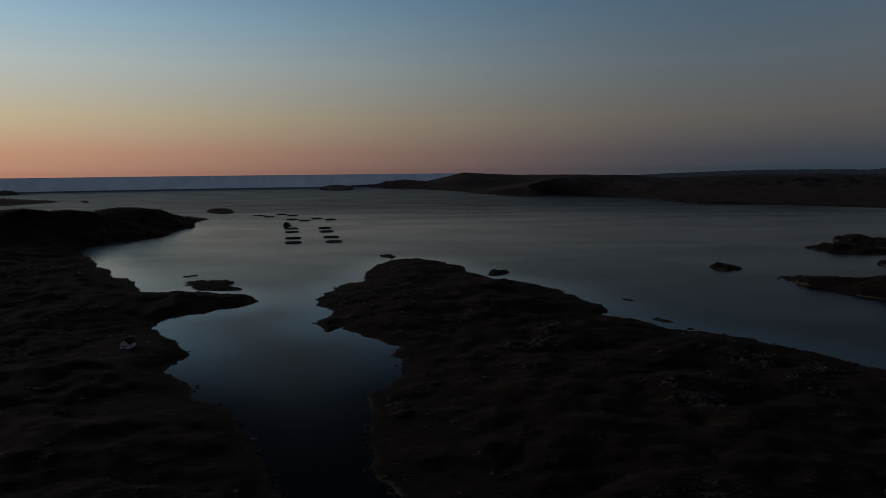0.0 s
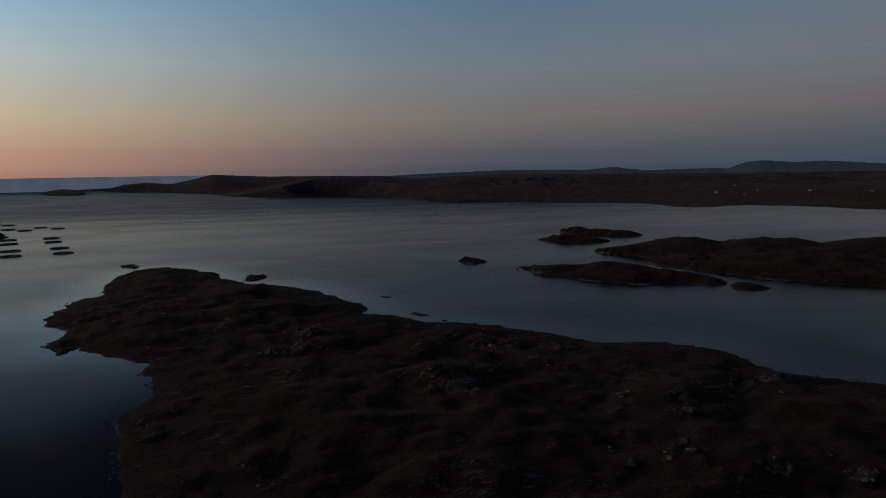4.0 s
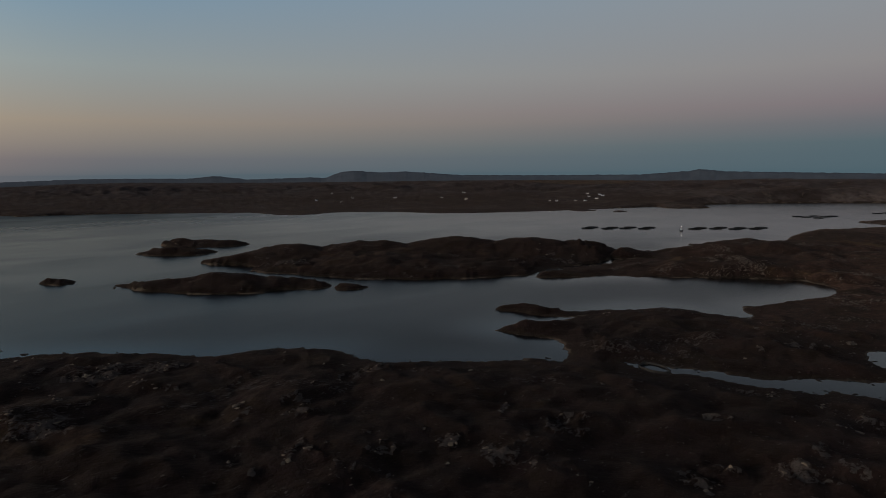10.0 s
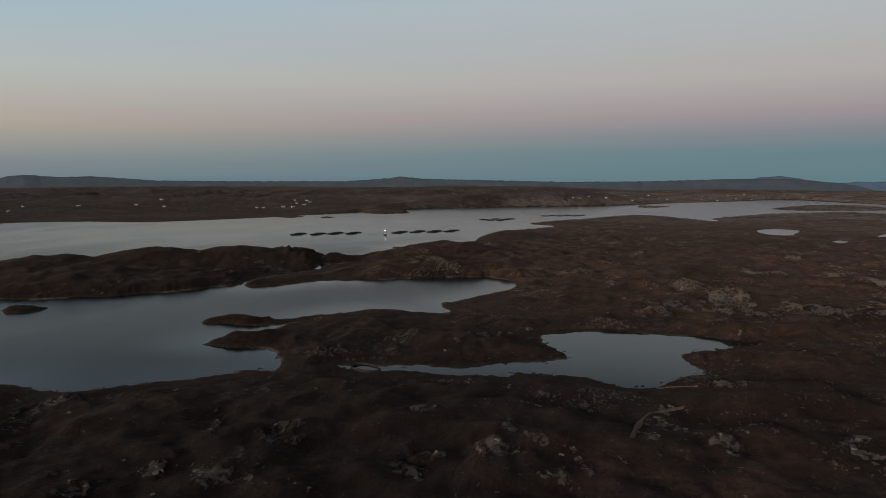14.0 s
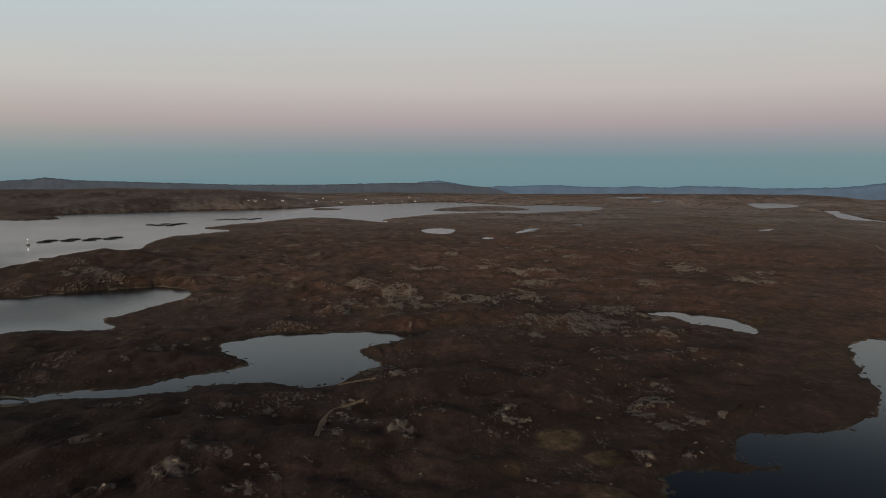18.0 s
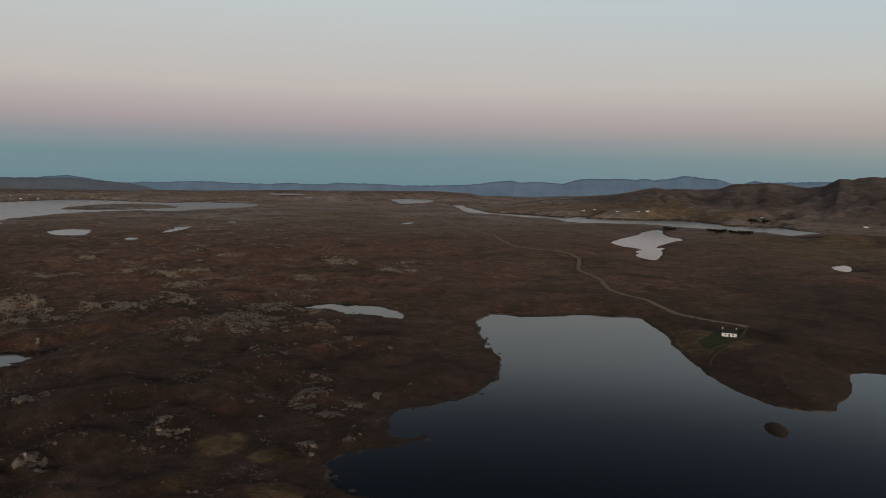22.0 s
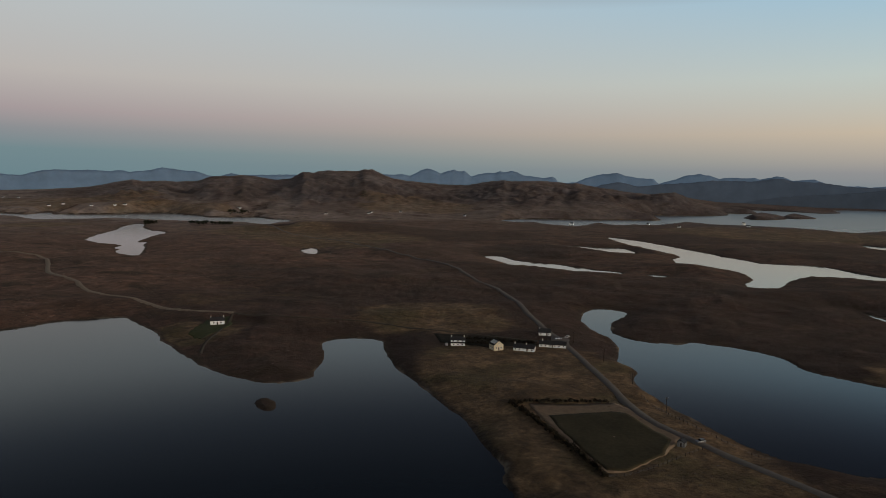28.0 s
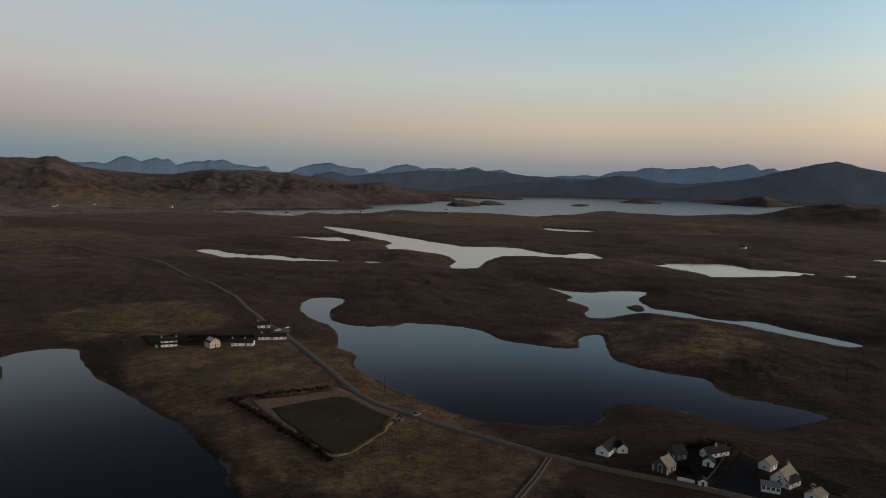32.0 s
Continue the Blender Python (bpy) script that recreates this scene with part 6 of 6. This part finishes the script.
# ---- by the road ----
def car(x, y, turn, paint, label):
    ob = thing("car", label, "car", Matrix.Translation((x, y, height_at(x, y) + 0.42)) @ Matrix.Rotation(turn, 4, "Z"), "parked cars")
    bm = bmesh.new()
    prism(bm, [(-2.1, 0.25), (2.1, 0.25), (2.15, 0.7), (1.2, 0.92), (-2.0, 0.95), (-2.15, 0.6)], -0.85, 0.85, "y")
    bmesh.ops.bevel(bm, geom=bm.edges[:], offset=0.06, segments=1, affect="EDGES")
    part("body", bm, paint, ob)
    bm = bmesh.new()
    prism(bm, [(-1.85, 0.93), (1.1, 0.93), (0.45, 1.42), (-1.5, 1.45)], -0.72, 0.72, "y")
    part("cabin", bm, PANE, ob)
    bm = bmesh.new()
    box(bm, (-1.45, -0.68, 1.452), (0.42, 0.68, 1.5))
    part("roof", bm, paint, ob)
    for wx in (-1.3, 1.3):
        for wy in (-0.8, 0.8):
            bm = bmesh.new()
            tube(bm, [(wx, wy - 0.1, 0.32), (wx, wy + 0.1, 0.32)], 0.32, 12)
            wheel = part("wheel", bm, TYRE, ob)
            bm = bmesh.new()
            tube(bm, [(wx, wy - 0.12, 0.32), (wx, wy + 0.12, 0.32)], 0.19, 10)
            part("rim", bm, STEEL, wheel)


for (x, y), turn, paint, label in zip(CARS, (0.4, 0.9, 0.5, 1.2), (CAR_WHITE, CAR_WHITE, CAR_GREY, CAR_GREY),
                                      ("white car parked in the yard", "white car parked beside the road", "silver car by the field gate", "silver car beside the large house")):
    car(x, y, turn, paint, label)


def utility_pole(x, y, tall):
    ob = thing("utility_pole", "dark timber utility pole with cross-arm", "utility pole", Matrix.Translation((x, y, height_at(x, y) - 0.6)) @ Matrix.Rotation(0.5, 4, "Z"), "utility poles along the shore")
    bm = bmesh.new()
    tube(bm, [(0, 0, 0), (0, 0, tall * 0.5), (0, 0, tall)], 0.17, 8)
    part("pole", bm, WOOD, ob)
    bm = bmesh.new()
    box(bm, (-0.9, -0.07, tall - 0.6), (0.9, 0.07, tall - 0.45))
    arm = part("cross_arm", bm, WOOD, ob)
    for o in (-0.75, 0, 0.75):
        bm = bmesh.new()
        tube(bm, [(o, 0, tall - 0.45), (o, 0, tall - 0.2)], 0.07, 6)
        part("insulator", bm, TRIM, arm)


for x, y in POLES:
    utility_pole(x, y, 8.5)
x, y = TANK_PLACE[0]
tank = thing("oil_tank", "small round grey tank beside the croft house", "tank", Matrix.Translation((x, y, height_at(x, y))))
bm = bmesh.new()
tube(bm, [(0, 0, 0), (0, 0, 1.5), (0, 0, 1.75)], 1.0, 14)
part("drum", bm, STEEL, tank)
bm = bmesh.new()
tube(bm, [(0, 0, 1.75), (0, 0, 1.95)], 0.3, 10)
part("lid", bm, STEEL, tank)


def stone_wall(name, points, tall, thick, mat, label):
    p = resample(points, 2.0)
    d = np.gradient(p, axis=0)
    d /= np.hypot(*d.T)[:, None] + 1e-9
    n = np.stack([-d[:, 1], d[:, 0]], 1) * thick / 2
    z = ground_height(*p.T)
    crown = tall * (1 + 0.12 * perlin(p[:, 0] / 2.5, p[:, 1] / 2.5))
    rows = [np.column_stack([p - n * 1.2, z - 0.5]), np.column_stack([p - n * 0.8, z + crown]), np.column_stack([p + n * 0.8, z + crown]), np.column_stack([p + n * 1.2, z - 0.5])]
    return tagged(mesh_object(name, np.stack(rows, 1).reshape(-1, 3), ring_faces(len(p), 4, False), mat, False), label, "wall", kind="structure")


stone_wall("wall_lane", WALL_LANE, 0.7, 0.5, RUBBLE, "dark dry-stone wall beside the car park")
stone_wall("wall_fold", FOLD, 1.2, 0.8, RUBBLE, "round dry-stone sheepfold beside the narrow loch")
stone_wall("wall_white", WALL_WHITE, 1.3, 0.4, WHITE, "low white rendered garden wall")


def post_fence(points, label):
    """Posts at even steps with three wires."""
    p = resample(points, 3.0)
    z = ground_height(*p.T)
    ob = thing("fence", label, "fence")
    post = None
    for (x, y), h_ in zip(p, z):
        if post is None:
            bm = bmesh.new()
            tube(bm, [(0, 0, -0.4), (0, 0, 1.25)], 0.09, 6)
            post = part("post", bm, WOOD, ob)
            post.location = (x, y, h_)
            continue
        q = new("post", post.data)
        q.parent, q.location = ob, (x, y, h_)
    for up in (0.4, 0.75, 1.1):
        bm = bmesh.new()
        tube(bm, [(x, y, h_ + up) for (x, y), h_ in zip(p, z)], 0.02, 4)
        part("wire", bm, STEEL, ob)


post_fence(WALL_CROFT, "weathered post and wire fence below the field")
post_fence(FENCE_ROAD, "weathered post and wire fence along the road")


# ---- hedge, bushes and trees ----
def leaf_cloud(rnd, centre, size, count, leaf):
    """Verts and faces of many small leaf sprays round a centre, uneven in outline."""
    v, f = [], []
    for _ in range(count):
        a, c, q = rnd.uniform(0, 2 * math.pi), rnd.uniform(-0.5, 1), rnd.random() ** 0.45
        s = math.sqrt(max(0, 1 - c * c))
        p = Vector(centre) + Vector((size[0] * q * s * math.cos(a), size[1] * q * s * math.sin(a), size[2] * q * c))
        u = Vector((rnd.gauss(0, 1), rnd.gauss(0, 1), rnd.gauss(0, 0.6))).normalized() * leaf * rnd.uniform(0.6, 1.3)
        w = u.orthogonal().normalized() * u.length * 0.6
        k = len(v)
        v += [p - u, p + w, p + u, p - w + Vector((0, 0, 0.2 * leaf))]
        f.append((k, k + 1, k + 2, k + 3))
    return v, f


def bush_row(name, points, size, step, label, seed):
    rnd = random.Random(seed)
    v, f = [], []
    p = resample(points, step)
    p = p + np.array([(rnd.uniform(-1, 1), rnd.uniform(-1, 1)) for _ in p])
    for (x, y), ground_z in zip(p, ground_height(*p.T)):
        s = size * rnd.uniform(0.6, 1.25)
        a, b = leaf_cloud(rnd, (x, y, ground_z + s * 0.35), (s, s, s * 0.9), 60, 0.5)
        f += [tuple(i + len(v) for i in q) for q in b]
        v += a
    ob = mesh_object(name, [tuple(p) for p in v], f, SCRUB, False)
    return tagged(ob, label, "hedge", kind="stuff")


bush_row("hedge", HEDGE_SIDE, 1.5, 1.8, "dark overgrown hedge bank along the field", 3)
bush_row("hedge", HEDGE_TOP, 1.2, 2.2, "dark scrubby hedge at the head of the field", 4)
bush_row("garden_scrub", SCRUB_FARM, 1.8, 2.2, "dark garden scrub behind the croft houses", 6)
bush_row("garden_scrub", SCRUB_BACK, 1.7, 2.0, "dark wind-cut bushes behind the croft row", 12)
bush_row("garden_scrub", SCRUB_VILLA, 2.2, 1.9, "dark tall garden shrubs behind the village houses", 7)
bush_row("garden_scrub", SCRUB_CHURCH, 1.6, 2.2, "dark low shrubs beside the church", 8)


def tree(x, y, tall, seed):
    rnd = random.Random(seed)
    ob = thing("tree", "dark wind-shaped tree on the loch shore", "tree", Matrix.Translation((x, y, max(height_at(x, y), 0.2))), "trees on the loch shore")
    bm = bmesh.new()
    tube(bm, [(0, 0, -0.6), (0.1, 0, tall * 0.4), (0.25, 0.1, tall * 0.85)], tall * 0.035, 7)
    for k in range(5):
        a, z = rnd.uniform(0, 6.3), tall * rnd.uniform(0.3, 0.7)
        tube(bm, [(0, 0, z), (math.cos(a) * tall * 0.25, math.sin(a) * tall * 0.25, z + tall * 0.15)], tall * 0.014, 5)
    part("trunk", bm, BARK, ob)
    v, f = [], []
    for k in range(9):
        a, z = rnd.uniform(0, 6.3), tall * rnd.uniform(0.35, 0.9)
        o = tall * 0.3 * rnd.random()
        p, q = leaf_cloud(rnd, (o * math.cos(a), o * math.sin(a), z), (tall * 0.24,) * 2 + (tall * 0.17,), 70, tall * 0.05)
        f += [tuple(i + len(v) for i in g) for g in q]
        v += p
    crown = mesh_object("crown", [tuple(p) for p in v], f, LEAF, False)
    crown.parent = ob
    return ob


tree_models = [tree(*WOOD_PLACES[0], 8.5, 21), tree(*WOOD_PLACES[1], 10.0, 22), tree(*WOOD_PLACES[3], 7.5, 23)]
rng = random.Random(5)
spots = np.array([(x + rng.gauss(0, 8), y + rng.gauss(0, 9)) for x, y in WOOD_PLACES for _ in range(16)])
for (tx, ty), tz, td in zip(spots, *ground_height(*spots.T, True)[:2]):
    if td > 1:
        copy_thing(rng.choice(tree_models), Matrix.Translation((tx, ty, tz - 0.1)) @ Matrix.Rotation(rng.uniform(0, 6.3), 4, "Z") @ Matrix.Scale(rng.uniform(0.55, 1.15), 4))


# ---- stones on the moor ----
def rock_mesh(seed, flat_, fine_=2):
    rnd = random.Random(seed)
    bm = bmesh.new()
    bmesh.ops.create_icosphere(bm, subdivisions=fine_, radius=1.0)
    off = rnd.uniform(0, 90)
    for v in bm.verts:
        n = noise.noise(v.co * 1.6 + Vector((off, 0, 0))) * 0.9 + noise.noise(v.co * 3.7 + Vector((0, off, 0))) * 0.5
        v.co *= 1 + n
        v.co.z *= flat_
    for k in range(7):
        d = Vector((rnd.gauss(0, 1), rnd.gauss(0, 1), rnd.uniform(-0.1, 1))).normalized()
        for v in bm.verts:
            over = v.co.dot(d) - 0.48
            if over > 0:
                v.co -= d * over
    me = bpy.data.meshes.new("boulder")
    bm.to_mesh(me)
    bm.free()
    me.materials.append(STONE)
    return me


ROCKS = [rock_mesh(s, f) for s, f in ((1, 0.45), (2, 0.6), (3, 0.35), (4, 0.5), (5, 0.7), (6, 0.4))]


def stony_places(count, near, far, seed, cut):
    """Places on dry land where the rock breaks through, in loose ribs."""
    rs = np.random.RandomState(seed)
    b = np.radians(rs.uniform(-228, 36, count))
    r = np.sqrt(rs.uniform(near ** 2, far ** 2, count))
    x, y = -np.sin(b) * r, np.cos(b) * r
    ok = (fbm(x / 60, y / 60, 2) > -0.5) & (np.degrees(b) > -140)
    x, y = x[ok], y[ok]
    z, d, _, rib = ground_height(x, y, True)
    ok = (d > 3) & (rib > cut)
    return x[ok], y[ok], z[ok]


sx_, sy_, sz_ = stony_places(9000, 190, 460, 31, 0.3)
rng = random.Random(9)
for x, y, z in list(zip(sx_, sy_, sz_))[:280]:
    ob = new("boulder", rng.choice(ROCKS))
    s = 0.4 + 0.8 * rng.random() ** 2.2
    ob.matrix_world = ob.matrix_basis = Matrix.Translation((x, y, z - 0.12 * s)) @ Euler((rng.gauss(0, 0.15), rng.gauss(0, 0.15), 0.5 + rng.gauss(0, 0.5))).to_matrix().to_4x4() @ Matrix.Diagonal((s * 1.5, s, s, 1))
    tagged(ob, "grey lichened gneiss boulder lying in heather", "boulder", "boulders on the near moor")

rx_, ry_, rz_ = stony_places(90000, 190, 1300, 37, 0.25)
RNG = np.random.RandomState(41)
base = [(np.array([v.co[:] for v in me.vertices]), np.array([p.vertices[:] for p in me.polygons])) for me in [rock_mesh(s + 10, f, 1) for s, f in ((1, 0.45), (2, 0.6), (3, 0.35), (4, 0.5), (5, 0.7), (6, 0.4))]]
pick = RNG.permutation(len(rx_))[:7000]
vs, fs, k = [], [], 0
for i in pick:
    v, f = base[RNG.randint(len(base))]
    s = 0.3 + 1.3 * RNG.rand() ** 2.5 + math.hypot(rx_[i], ry_[i]) / 1500
    a = 0.5 + RNG.normal(0, 0.5)
    ca, sa = math.cos(a), math.sin(a)
    q = v * (2.0 * s, s, s * 0.5)
    vs.append(np.stack([q[:, 0] * ca - q[:, 1] * sa + rx_[i], q[:, 0] * sa + q[:, 1] * ca + ry_[i], q[:, 2] + rz_[i]], 1))
    fs.append(f + k)
    k += len(v)
scree = mesh_object("scattered_rocks", np.concatenate(vs), np.concatenate(fs), STONE, False)
tagged(scree, "pale gneiss rocks scattered in ribs over the moor", "rocks", kind="stuff")

# stones along the shores, awash or dry
bs = np.radians(RNG.uniform(-228, 36, 90000))
rs_ = 170 * np.exp(RNG.uniform(0, math.log(900 / 170), 90000))
qx, qy = -np.sin(bs) * rs_, np.cos(bs) * rs_
qd = shore_distance(qx, qy)
ok = (qd > -3.5) & (qd < 2.5) & (fbm(qx / 30, qy / 30, 2) > -0.25) & (np.degrees(bs) > -140)
vs, fs, k = [], [], 0
for x, y, d_ in list(zip(qx[ok], qy[ok], qd[ok]))[:3500]:
    v, f = base[RNG.randint(len(base))]
    s = 0.35 + 1.7 * RNG.rand() ** 3.0
    a = RNG.uniform(0, 6.3)
    q = v * (1.3 * s, s, s * 0.7)
    vs.append(np.stack([q[:, 0] * math.cos(a) - q[:, 1] * math.sin(a) + x, q[:, 0] * math.sin(a) + q[:, 1] * math.cos(a) + y, q[:, 2] + (0.24 * d_ if d_ > 0 else 0.0)], 1))
    fs.append(f + k)
    k += len(v)
strand = mesh_object("shore_stones", np.concatenate(vs), np.concatenate(fs), WET_STONE, False)
tagged(strand, "dark weedy stones strewn along the shores", "stones", kind="stuff")
